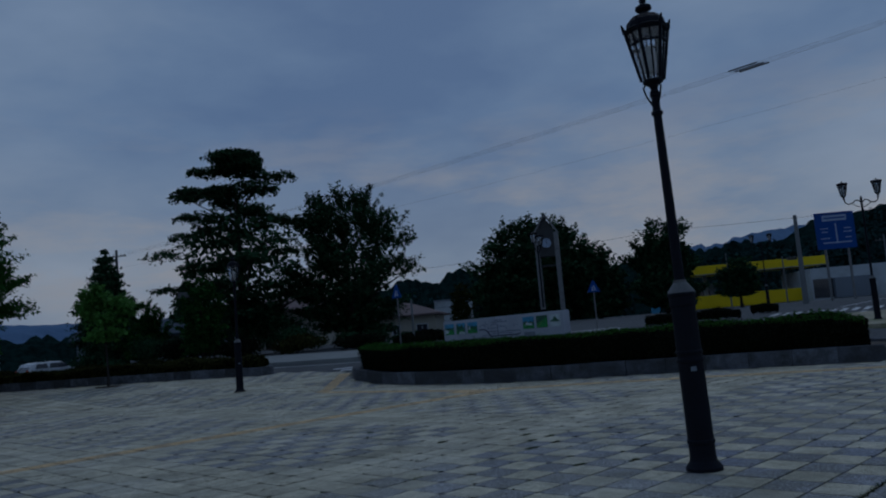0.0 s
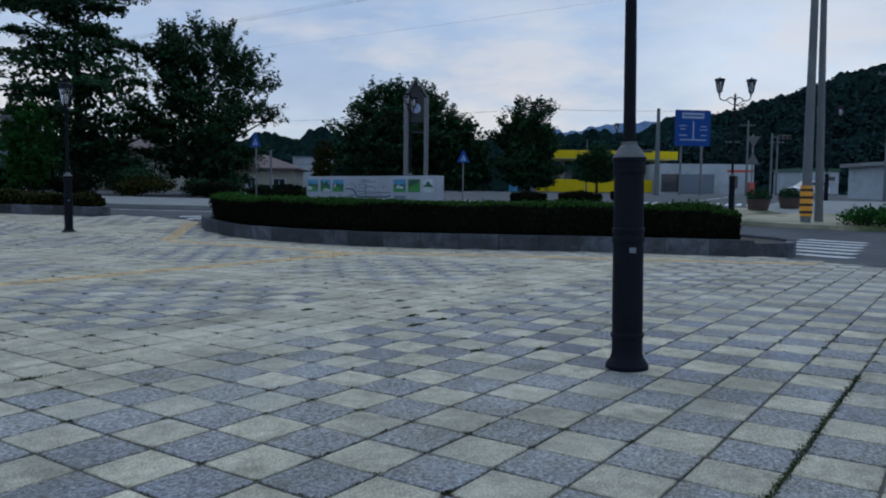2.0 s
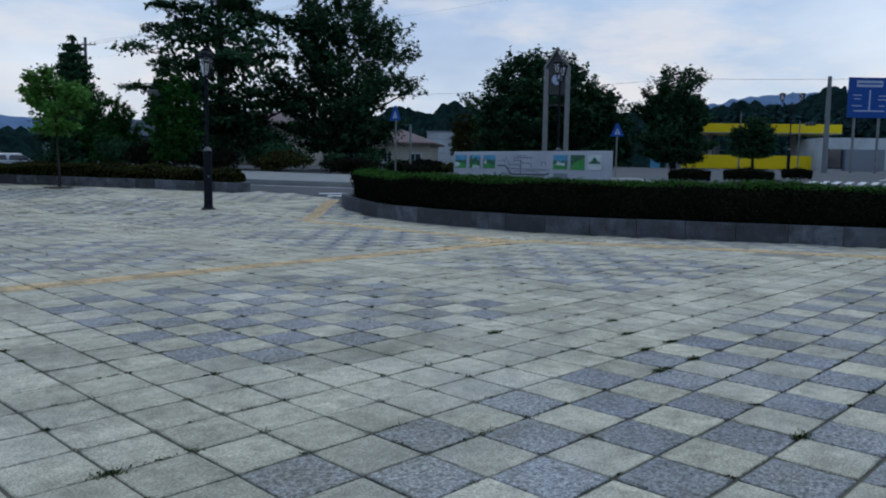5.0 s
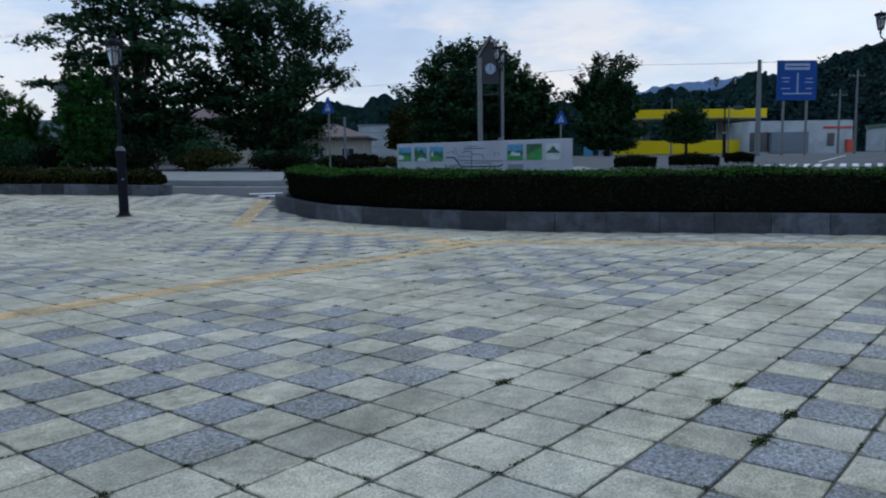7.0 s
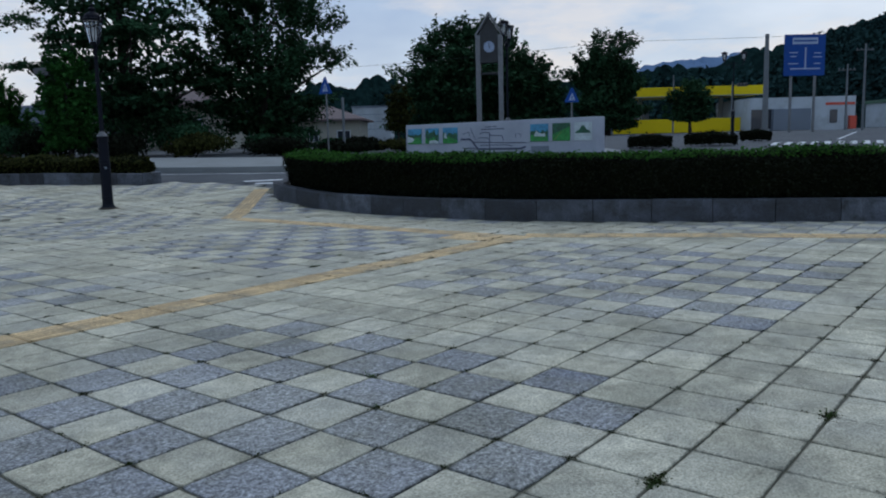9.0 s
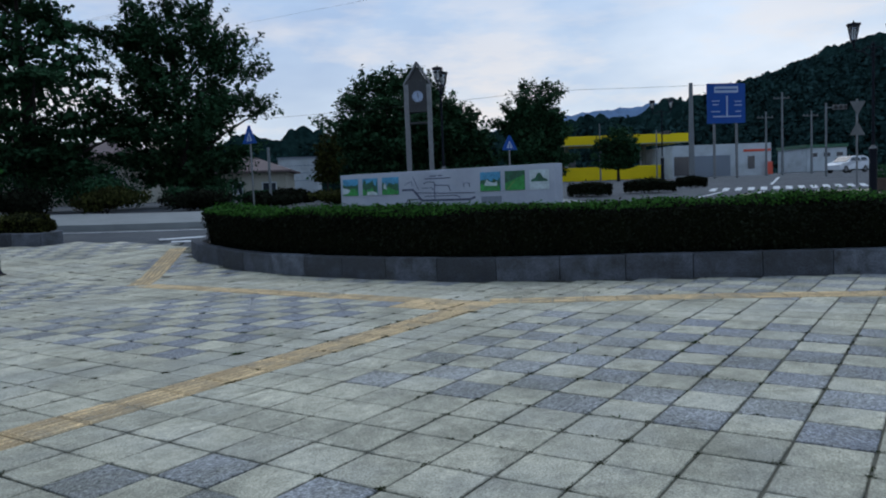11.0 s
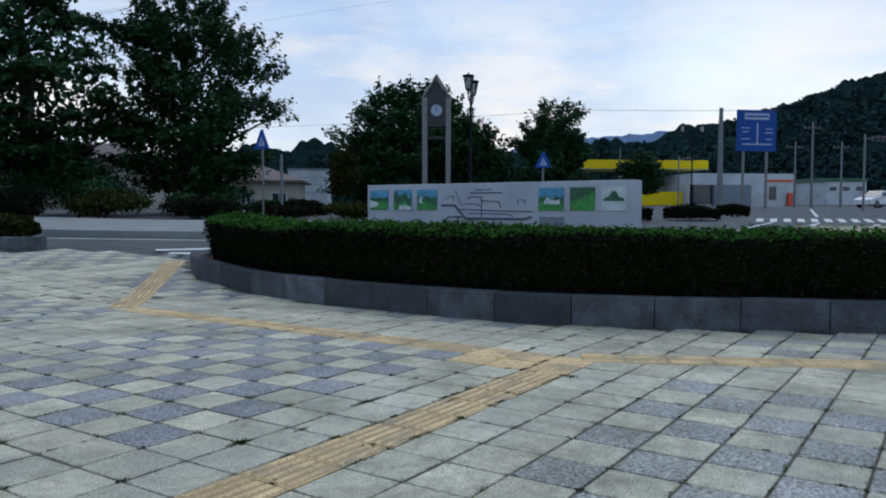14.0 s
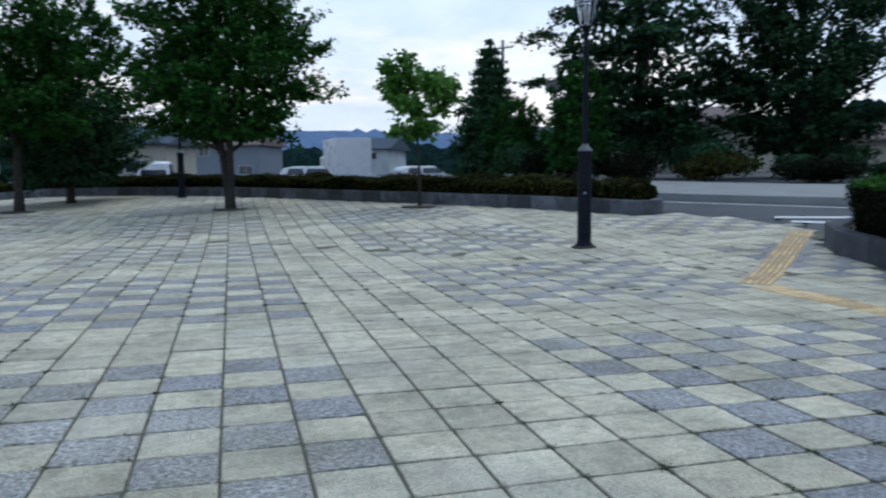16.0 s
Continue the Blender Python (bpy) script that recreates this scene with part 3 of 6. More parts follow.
def tree(name, label, height, spread, base, trunk_r, leaf, material, seed, count=20000, shape=((0, 0.7), (0.3, 1.0), (0.7, 0.85), (1, 0.2)), tiers=0, twig=0.2, lift=0.35, clumps=80, limbs=12, inner=0.08, forks=1):
    """A broadleaf tree: tapered trunk or trunks, limbs, and a crown of leafy twigs, or of flat pads in tiers, inside an outline of (height, width) shares."""
    rng = np.random.default_rng(seed)
    root = thing(name, label, "tree")
    H = height - base
    fs, rs = [q[0] for q in shape], [q[1] for q in shape]
    lean = rng.normal(0, 0.02, 2)
    trunk_top = base + H * 0.78
    bm = bmesh.new()
    for k in range(forks):
        side = np.array((math.cos(k * 2.6 + seed), math.sin(k * 2.6 + seed))) * (0.0 if forks == 1 else 0.09)
        r = trunk_r * (1.0 if forks == 1 else 0.72)
        pts = [(side[0] * 0.4, side[1] * 0.4, -0.25)]
        for f in (0.02, 0.1, 0.3, 0.55, 0.8, 1.0):
            z = trunk_top * f
            pts.append(((lean[0] + side[0]) * z + side[0] * 0.4 + rng.normal(0, 0.04) * f, (lean[1] + side[1]) * z + side[1] * 0.4 + rng.normal(0, 0.04) * f, z))
        tube(bm, pts, [r * 1.5, r * 1.25, r, r * 0.85, r * 0.65, r * 0.42, r * 0.15], 10)
    part("trunk", bm, M_BARK, root, smooth=True)

    def width(f, a):
        lump = noise.noise((math.cos(a) * 1.3 + seed, math.sin(a) * 1.3, f * 2.6)) + 0.5 * noise.noise((math.cos(a) * 3.1, math.sin(a) * 3.1 + seed, f * 6.0))
        return spread * float(np.interp(f, fs, rs)) * (0.93 + 0.2 * lump)

    heart = np.array((0.0, 0.0, base + H * 0.12))
    twigs = []
    if tiers:
        for k in range(tiers):
            for b in range(6):
                f = min(1.0, max(0.0, (k + rng.uniform(-0.6, 0.6)) / (tiers - 1)))
                a = b * 1.047 + k * 1.1 + rng.uniform(-0.3, 0.3)
                full = width(f, a)
                for share in (0.3, 0.66, 0.97):
                    if rng.random() < 0.22:
                        continue
                    w = a + rng.normal(0, 0.16)
                    rho = full * share * rng.uniform(0.88, 1.06)
                    twigs.append(((rho * math.cos(w), rho * math.sin(w), base + H * f * 0.97 - 0.05 * rho), (math.cos(w), math.sin(w), 0.0), spread * twig * rng.uniform(0.7, 1.25)))
    else:
        each = max(4, count // 60 // clumps)
        hearts, tries = [], 0
        while len(hearts) < clumps and tries < 6000:
            tries += 1
            f = rng.uniform(0, 1)
            if rng.random() > float(np.interp(f, fs, rs)) ** 1.3 + 0.08:
                continue
            a = rng.uniform(0, 2 * math.pi)
            rho = width(f, a) * rng.uniform(0, 1) ** 0.4 * 0.9
            c = np.array((rho * math.cos(a), rho * math.sin(a), base + H * f * 0.95))
            if all(np.linalg.norm((c - o) * (1, 1, 1.7)) > spread * 0.26 * (1 - tries / 7000) for o in hearts):
                hearts.append(c)
        for h in hearts:
            for q in range(each):
                c = h + rng.normal(0, 1, 3) * (0.085 * spread, 0.085 * spread, 0.032 * spread)
                out = (c - heart) / (np.linalg.norm(c - heart) + 1e-6) * (1, 1, 0.6) + rng.normal(0, 0.3, 3) * (1, 1, 0.5) + (0, 0, lift)
                twigs.append((c, out / np.linalg.norm(out), spread * twig * rng.uniform(0.65, 1.35)))
    reachable = [t for t in twigs if math.hypot(t[0][0], t[0][1]) > 0.35 * spread]
    for k in rng.permutation(len(reachable))[:limbs]:
        c = reachable[int(k)][0]
        z0 = min(trunk_top * 0.94, max(base * 0.8, c[2] - 0.75 * math.hypot(c[0], c[1]) - 0.2))
        r0 = trunk_r * (0.5 - 0.33 * z0 / trunk_top)
        limb = bmesh.new()
        mid = (c[0] * 0.5 + rng.normal(0, 0.04 * spread), c[1] * 0.5 + rng.normal(0, 0.04 * spread), z0 + (c[2] - z0) * 0.62)
        tube(limb, [(lean[0] * z0, lean[1] * z0, z0), mid, tuple(c)], [r0, r0 * 0.62, r0 * 0.15], 6)
        part("limb", limb, M_BARK, root)
    n = max(8, int(count * (1 - inner) / len(twigs)))
    P, D = [], []
    for c, out, long in twigs:
        c, out = np.array(c), np.array(out)
        if tiers:
            d = np.sqrt(rng.uniform(0, 1, (n, 1)))
            a = rng.uniform(0, 2 * math.pi, (n, 1))
            edge = 1 + 0.28 * np.sin(a * 3 + seed + c[0]) + 0.16 * np.sin(a * 7 + c[1])
            x, y = d * np.cos(a) * long * edge, d * np.sin(a) * long * edge
            p = c + np.concatenate([x, y, rng.normal(0.04, 0.09, (n, 1)) * long - 0.3 * long * d ** 2 + 0.12 * long], axis=1)
            P.append(p)
            D.append(np.concatenate([0.35 * x / long, 0.35 * y / long, np.full((n, 1), 0.9)], axis=1))
        else:
            across = np.cross(out, (0, 0, 1.0))
            across /= np.linalg.norm(across) + 1e-6
            u = rng.uniform(-0.45, 1, (n, 1))
            wide = long * 0.34 * (1.05 - 0.8 * np.maximum(u, 0))
            p = c + out * u * long + across * rng.normal(0, 0.55, (n, 1)) * wide + np.array((0, 0, 1.0)) * (rng.normal(0, 0.09, (n, 1)) * long - 0.10 * long * np.maximum(u, 0) ** 2)
            P.append(p)
            D.append(np.tile((0.35 * out[0], 0.35 * out[1], 0.8), (n, 1)))
    P, D = np.concatenate(P), np.concatenate(D)
    # shaded foliage inside, in bigger bunches
    mass = []
    while len(mass) < count * inner:
        f, a = 0.02 + 0.6 * rng.uniform(0, 1) ** 1.5, rng.uniform(0, 2 * math.pi)
        rho = width(f, a) * 0.72 * math.sqrt(rng.uniform(0, 1))
        mass.append((rho * math.cos(a), rho * math.sin(a), base + H * f * 0.96))
    mass = np.array(mass)
    v = np.concatenate([leaf_cloud(P, D * (0.5, 0.5, 1) + (0, 0, 0.35), leaf, rng), leaf_cloud(mass, rng.normal(0, 1, mass.shape), leaf * 1.35, rng, 0.4)])
    v[:, 2] = np.maximum(v[:, 2], 0.12)
    leaves("crown", v, material, root)
    return root


def conifer(name, label, height, spread, seed, count=6000, leaf=0.3):
    rng = np.random.default_rng(seed)
    root = thing(name, label, "tree")
    bm = bmesh.new()
    tube(bm, [(0, 0, -0.3), (0, 0, height * 0.5), (0, 0, height * 0.97)], [spread * 0.09, spread * 0.06, 0.03], 8)
    part("trunk", bm, M_BARK, root)
    P, D = [], []
    levels = 15
    for k in range(levels):
        f = k / (levels - 1)
        z = height * (0.1 + 0.88 * f)
        r = spread * (1 - f) ** 0.75 * rng.uniform(0.75, 1.12) + 0.12
        arms = 7
        for a in range(arms):
            ang = a * 2 * math.pi / arms + k * 0.7 + rng.uniform(-0.3, 0.3)
            u = rng.uniform(0.05, 1, (max(6, int(count / levels / arms * r / (0.5 * spread))), 1))
            rr = r * rng.uniform(0.75, 1.1)
            p = np.concatenate([np.cos(ang) * rr * u, np.sin(ang) * rr * u, z - 0.12 * rr * u ** 1.5], axis=1)
            p += rng.normal(0, 0.09 * r + 0.06, p.shape) * (1, 1, 0.45)
            P.append(p)
            D.append(rng.normal(0, 0.5, p.shape) + (np.cos(ang), np.sin(ang), 0.3))
    leaves("crown", leaf_cloud(np.concatenate(P), np.concatenate(D), leaf, rng, 0.22), M_LEAF1, root)
    return root


def shrub(name, label, r, h, seed, material, count=1800, leaf=0.12):
    rng = np.random.default_rng(seed)
    root = thing(name, label, "shrub")
    bm = bmesh.new()
    for k in range(5):
        a = k * 1.26
        tube(bm, [(0.05 * math.cos(a), 0.05 * math.sin(a), -0.1), (0.5 * r * math.cos(a), 0.5 * r * math.sin(a), h * 0.6)], [0.03, 0.012], 5)
    part("stems", bm, M_BARK, root)
    P, D = [], []
    for k in range(9):
        c = (rng.uniform(-0.55, 0.55) * r, rng.uniform(-0.55, 0.55) * r, h * rng.uniform(0.3, 0.7))
        p, d = ellipsoid(rng, c, (r * 0.55, r * 0.55, h * 0.36), count // 9)
        P.append(p)
        D.append(d)
    P = np.concatenate(P)
    P[:, 2] = np.maximum(P[:, 2], 0.03)
    leaves("foliage", leaf_cloud(P, np.concatenate(D), leaf, rng), material, root)
    return root


def placed(ob, x, y, rz=0.0, dz=0.0):
    ob.matrix_world = stand(x, y, rz, dz)
    return ob


# lamps
def lantern(parent, x, z, k=1.25, flat_cap=False):
    """A six-sided lantern that widens upwards, with panes between bars, a domed roof and a finial."""
    body = part("lantern", lathe([(0.035, z), (0.05, z + 0.03), (0.03, z + 0.06), (0.04 * k, z + 0.10), (0.08 * k, z + 0.13), (0.08 * k, z + 0.15)], 12, at=(x, 0)), M_LAMP, parent)
    hexa = [(math.cos(math.pi * q / 3), math.sin(math.pi * q / 3)) for q in range(6)]
    z0, z1, r0, r1 = z + 0.15, z + 0.15 + 0.40 * k, 0.085 * k, 0.165 * k
    zb, rb = z0 + (z1 - z0) * 0.74, r0 + (r1 - r0) * 0.74
    for q in range(6):
        a, b = hexa[q], hexa[(q + 1) % 6]
        bm = bmesh.new()
        vs = [bm.verts.new((x + p[0] * r * 0.96, p[1] * r * 0.96, h)) for p, r, h in ((a, r0, z0), (b, r0, z0), (b, r1, z1), (a, r1, z1))]
        bm.faces.new(vs)
        g = part("pane", bm, M_GLASS, body)
        g.visible_shadow = False
        bm = bmesh.new()
        tube(bm, [(x + a[0] * r0, a[1] * r0, z0), (x + a[0] * r1, a[1] * r1, z1)], 0.013 * k, 6)
        mid = ((a[0] + b[0]) / 2, (a[1] + b[1]) / 2)
        tube(bm, [(x + mid[0] * r0, mid[1] * r0, z0), (x + mid[0] * r1, mid[1] * r1, z1)], 0.007 * k, 5)
        tube(bm, [(x + a[0] * rb, a[1] * rb, zb), (x + b[0] * rb, b[1] * rb, zb)], 0.010 * k, 5)
        tube(bm, [(x + a[0] * r1, a[1] * r1, z1), (x + b[0] * r1, b[1] * r1, z1)], 0.018 * k, 6)
        tube(bm, [(x + a[0] * r1, a[1] * r1, z1), (x + a[0] * r1 * 1.14, a[1] * r1 * 1.14, z1 + 0.07 * k)], [0.02 * k, 0.006 * k], 5)
        part("bar", bm, M_LAMP, body)
    cap = [(0.17 * k, z1), (0.19 * k, z1 + 0.012), (0.19 * k, z1 + 0.05 * k), (0.13 * k, z1 + 0.075 * k), (0.03 * k, z1 + 0.09 * k), (0.012 * k, z1 + 0.15 * k)] if flat_cap else [(0.17 * k, z1), (0.18 * k, z1 + 0.012), (0.155 * k, z1 + 0.03), (0.145 * k, z1 + 0.07 * k), (0.11 * k, z1 + 0.11 * k), (0.06 * k, z1 + 0.13 * k), (0.035 * k, z1 + 0.15 * k), (0.065 * k, z1 + 0.175 * k), (0.06 * k, z1 + 0.20 * k), (0.02 * k, z1 + 0.22 * k), (0.03 * k, z1 + 0.25 * k), (0.006, z1 + 0.28 * k)]
    part("roof", lathe(cap, 12, at=(x, 0)), M_LAMP, body)
    part("globe", lathe([(0.02, z0 + 0.05), (0.045, z0 + 0.09), (0.05, z0 + 0.2), (0.045, z0 + 0.3), (0.02, z0 + 0.34)], 12, at=(x, 0)), M_BULB, body, "white glass globe")
    return body


def street_lamp(double, label):
    root = thing("street_lamp", label, "street lamp", group="plaza lamps")
    part("post", lathe([(0.165, 0), (0.165, 0.03), (0.15, 0.05), (0.125, 0.09), (0.118, 0.13), (0.118, 0.24), (0.128, 0.25), (0.128, 0.275), (0.118, 0.285),
                        (0.116, 0.98), (0.125, 0.99), (0.125, 1.02), (0.117, 1.03), (0.117, 1.06), (0.124, 1.07), (0.124, 1.09), (0.115, 1.10),
                        (0.112, 1.50), (0.122, 1.52), (0.122, 1.60), (0.130, 1.61), (0.130, 1.635)], 24), M_LAMP, root, smooth=False)
    part("collar", lathe([(0.128, 1.635), (0.118, 1.655), (0.075, 1.715), (0.06, 1.73), (0.06, 1.755)], 24), M_DARKSTEEL, root, "worn grey metal collar")
    top = 3.35 if not double else 4.6
    part("pole", lathe([(0.049, 1.755), (0.046, 2.4), (0.040, top), (0.055, top + 0.01), (0.055, top + 0.04), (0.038, top + 0.05), (0.036, top + 0.18), (0.05, top + 0.2), (0.03, top + 0.24)], 16), M_LAMP, root)
    if not double:
        part("bracket_scroll", scroll_ring(top + 0.22), M_LAMP, root)
        lantern(root, 0, top + 0.2)
    else:
        for s in (-1, 1):
            bm = bmesh.new()
            pts = [(s * 0.03, 0, top + 0.12), (s * 0.12, 0, top + 0.22), (s * 0.24, 0, top + 0.2), (s * 0.36, 0, top + 0.1), (s * 0.5, 0, top + 0.08), (s * 0.63, 0, top + 0.16), (s * 0.66, 0, top + 0.3)]
            tube(bm, pts, 0.024, 8)
            tube(bm, [(s * 0.05, 0, top - 0.08), (s * 0.2, 0, top - 0.02), (s * 0.33, 0, top + 0.08)], 0.014, 6)
            arm = part("arm", bm, M_LAMP, root)
            lantern(root, s * 0.66, top + 0.28, 1.12, True)
        part("finial", lathe([(0.03, top + 0.24), (0.06, top + 0.3), (0.03, top + 0.34), (0.008, top + 0.38)], 10), M_LAMP, root)
    return root


def scroll_ring(z):
    bm = bmesh.new()
    for k in range(3):
        a = k * 2.094
        c, s = math.cos(a), math.sin(a)
        tube(bm, [(0.03 * c, 0.03 * s, z - 0.12), (0.08 * c, 0.08 * s, z - 0.02), (0.10 * c, 0.10 * s, z + 0.06), (0.07 * c, 0.07 * s, z + 0.1)], 0.009, 6)
    return bm


build_ground()
front_side = -1
kerb("island_kerb", ISLAND_FRONT, "low grey granite kerb around the planted island", 0.36, 0.22, 0.95, front_side)
kerb("island_back_kerb", [ISLAND_FRONT[-1]] + ISLAND_BACK + [ISLAND_FRONT[0]], "low grey granite kerb on the far side of the island", 0.3, 0.22, 0.95, front_side)
kerb("planter_kerb", LEFT_FRONT, "low grey granite kerb along the plaza's long planter", 0.33, 0.22, 0.8, front_side)


def fill(name, outline, lift, material, label, category):
    pts = np.array(outline)
    c = pts.mean(axis=0)
    bm = bmesh.new()
    rings = []
    for f in (1.0, 0.75, 0.5, 0.25):
        rings.append([bm.verts.new((*(c + (p - c) * f), ground_z(*(c + (p - c) * f)) + lift)) for p in pts])
    mid = bm.verts.new((*c, ground_z(*c) + lift))
    n = len(pts)
    for a, b in zip(rings, rings[1:]):
        for k in range(n):
            bm.faces.new((a[k], a[(k + 1) % n], b[(k + 1) % n], b[k]))
    for k in range(n):
        bm.faces.new((rings[-1][k], rings[-1][(k + 1) % n], mid))
    bmesh.ops.recalc_face_normals(bm, faces=bm.faces)
    return tagged(part(name, bm, material), label, category, kind="structure")


isl = np.concatenate([smooth_curve(ISLAND_FRONT, 0.8), smooth_curve([ISLAND_FRONT[-1]] + ISLAND_BACK + [ISLAND_FRONT[0]], 0.8)[1:-1]])
fill("island_lawn", isl.mean(axis=0) + (isl - isl.mean(axis=0)) * 0.975, 0.22, M_SOIL, "dark bare soil inside the planted island", "soil")
lf = smooth_curve(LEFT_FRONT, 1.2)
lb = lf + np.where(np.arange(len(lf))[:, None] < 2, 0.4, 1.0) * (-normals(lf) * front_side) * 2.6
draped("planter_soil", lf - normals(lf) * front_side * 0.2, lb, 0.2, M_SOIL, "dark soil strip of the long planter", "soil")

isl_line = [tuple(p) for p in smooth_curve(ISLAND_FRONT, 0.8)]
hl = np.array(isl_line)
hl = hl - normals(hl) * front_side * 0.12
hedge("island_hedge", "dense clipped green hedge behind the island kerb", np.concatenate([[hl[0] * 0.7 + hl[1] * 0.3], hl[1:]]), 1.25, 0.3, 1.12, M_HEDGE, 3, density=1100, size=0.055, side=front_side, lit_top=1.6)
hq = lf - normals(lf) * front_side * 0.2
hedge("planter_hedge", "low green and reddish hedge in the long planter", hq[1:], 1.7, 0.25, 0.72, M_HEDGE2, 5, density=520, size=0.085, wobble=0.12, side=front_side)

se = smooth_curve(STREET_EDGE, 1.0)
draped("pavement", se, se - normals(se) * -1 * -3.9, 0.14, M_PAVE2, "pale grey pavement across the street", "pavement")
ee = smooth_curve(EAST_EDGE, 1.0)
draped("pavement_east", ee, ee + normals(ee) * -1 * 5.5, 0.12, M_SAND, "pale sandy verge with grass by the crossing", "pavement")

yard_near = smooth_curve([(25.0, -3.4), (31.0, -3.2), (40.0, -3.4)], 1.0)
draped("pavement_yard", yard_near, yard_near + (2.5, -10.0), 0.10, M_PAVE2, "pale concrete forecourt beyond the crossing", "pavement")


def stripe(name, a, b, width, label):
    a, b = np.array(a, float), np.array(b, float)
    d = (b - a) / np.linalg.norm(b - a)
    n = np.array((-d[1], d[0])) * width / 2
    steps = max(1, int(np.linalg.norm(b - a) / 1.0))
    bm = bmesh.new()
    rows = []
    for k in range(steps + 1):
        p = a + (b - a) * k / steps
        rows.append([bm.verts.new((*(p + o), ground_z(*(p + o)) - 0.05 + 0.012)) for o in (n, -n)])
    for u, v in zip(rows, rows[1:]):
        bm.faces.new((u[0], u[1], v[1], v[0]))
    bmesh.ops.recalc_face_normals(bm, faces=bm.faces)
    ob = part(name, bm, M_WHITE)
    return tagged(ob, label, "road marking", kind="structure")


# street markings
for k in range(6):
    x, y = 11.5 + k * 1.36, -7.9 + 0.09 * k
    stripe("crossing_bar", (x, y), (x - 0.75, y - 1.95), 0.5, "white painted zebra crossing bar")
stripe("street_line", (7.6, 18.2), (12.6, 10.6), 0.12, "thin white line along the street")
stripe("stop_line", (8.7, 11.25), (9.6, 10.2), 0.32, "white painted bar at the crossing mouth")
stripe("stop_line", (8.9, 12.0), (10.4, 10.9), 0.32, "white painted bar at the crossing mouth")
for k in range(14):
    p = np.array((28.9, 2.6)) + np.array((0.613, -0.79)) * 0.56 * k
    stripe("crossing_bar", p, p + np.array((1.9, 0.35)), 0.26, "white painted zebra crossing bar")
stripe("lane_line", (22.6, 2.46), (28.9, 2.1), 0.13, "white lane line on the side road")
stripe("lane_line", (22.6, 0.88), (29.6, 0.64), 0.16, "white lane line on the side road")
stripe("lane_line", (24.0, -1.23), (30.6, -1.25), 0.22, "white lane line on the side road")
stripe("lane_line", (36.0, 1.6), (60.0, 5.5), 0.15, "white lane line on the side road")


# ---- things on the island and round the plaza ----
def info_wall():
    """The long white map wall: a slab on a plinth, with photo panels, a line map and bars of writing."""
    root = thing("information_board", "long white wall with six photo panels and a line map", "information board")
    a, b = np.array((8.85, 5.5)), np.array((8.42, 0.12))
    d = (b - a) / np.linalg.norm(b - a)
    L = np.linalg.norm(b - a)
    ang = math.degrees(math.atan2(d[1], d[0]))
    root.matrix_world = pose(a[0], a[1], 0.0, 0, 0, ang)
    T = 0.3
    part("wall", box((L / 2, T / 2, 1.05), (L, T, 1.54), 0, 0.012), M_PANEL, root)
    part("plinth", box((L / 2, T / 2, 0.2), (L + 0.12, T + 0.12, 0.3), 0, 0.01), M_GRANITE, root)
    def panel(x0, x1, z0, z1, seed):
        rng = random.Random(seed)
        w = x1 - x0
        p = part("photo_panel", box(((x0 + x1) / 2, -0.006, (z0 + z1) / 2), (w, 0.012, z1 - z0)), {4: M_GREENPRINT, 5: M_WATERPRINT}.get(seed, M_SKYPRINT), root, "glossy landscape photo panel")
        h = z1 - z0

        def layer(name, depth, pts, material):
            bm = bmesh.new()
            bm.faces.new([bm.verts.new((x0 + w * u, -depth, z0 + h * v)) for u, v in pts])
            part(name, bm, material, p)

        def ridge(low, high, steps=11):
            return [(0, 0)] + [(k / (steps - 1), low + (high - low) * rng.random()) for k in range(steps)] + [(1, 0)]

        if seed == 4:
            layer("printed_hill", 0.0145, [(0, 0.35), (0.3, 0.5), (0.62, 0.62), (1, 0.8), (1, 1), (0, 1)], M_HILLPRINT)
            layer("printed_path", 0.0165, [(0.05, 0.05), (0.16, 0.05), (0.55, 0.5), (0.5, 0.52)], M_FIELDPRINT)
        elif seed == 5:
            layer("printed_hill", 0.0145, [(0.06, 0.4), (0.95, 0.4), (0.9, 0.52), (0.72, 0.58), (0.6, 0.8), (0.45, 0.84), (0.3, 0.6), (0.12, 0.52)], M_HILLPRINT)
        else:
            layer("printed_hill", 0.0145, ridge(0.5, 0.72) if seed != 1 else ridge(0.55, 0.98), M_HILLPRINT)
            layer("printed_field", 0.0165, ridge(0.18, 0.46), M_GREENPRINT)
            layer("printed_water", 0.0185, [[(0, 0.1), (0.3, 0.12), (0.5, 0.3), (0.35, 0.42), (0.0, 0.48)], [(0.3, 0.0), (1, 0.0), (1, 0.14), (0.7, 0.24), (0.32, 0.2)], [(0.08, 0.38), (0.3, 0.3), (0.22, 0.72), (0.13, 0.6)],
                                            [(0.2, 0.3), (0.86, 0.26), (0.84, 0.5), (0.7, 0.42), (0.45, 0.5), (0.35, 0.62)]][seed], M_WATERPRINT)
    for k, (u0, u1) in enumerate(((0.015, 0.10), (0.125, 0.205), (0.23, 0.315), (0.70, 0.785), (0.805, 0.885), (0.905, 0.98))):
        panel(L * u0, L * u1, 1.36, 1.72, k)
    bars = bmesh.new()
    def seg(u0, z0, u1, z1, th):
        x0, x1 = L * u0, L * u1
        ln = math.hypot(x1 - x0, z1 - z0)
        slab(bars, ((x0 + x1) / 2, -0.004, (z0 + z1) / 2), (ln, 0.008, th), 0, 0, 0, -math.atan2(z1 - z0, x1 - x0))
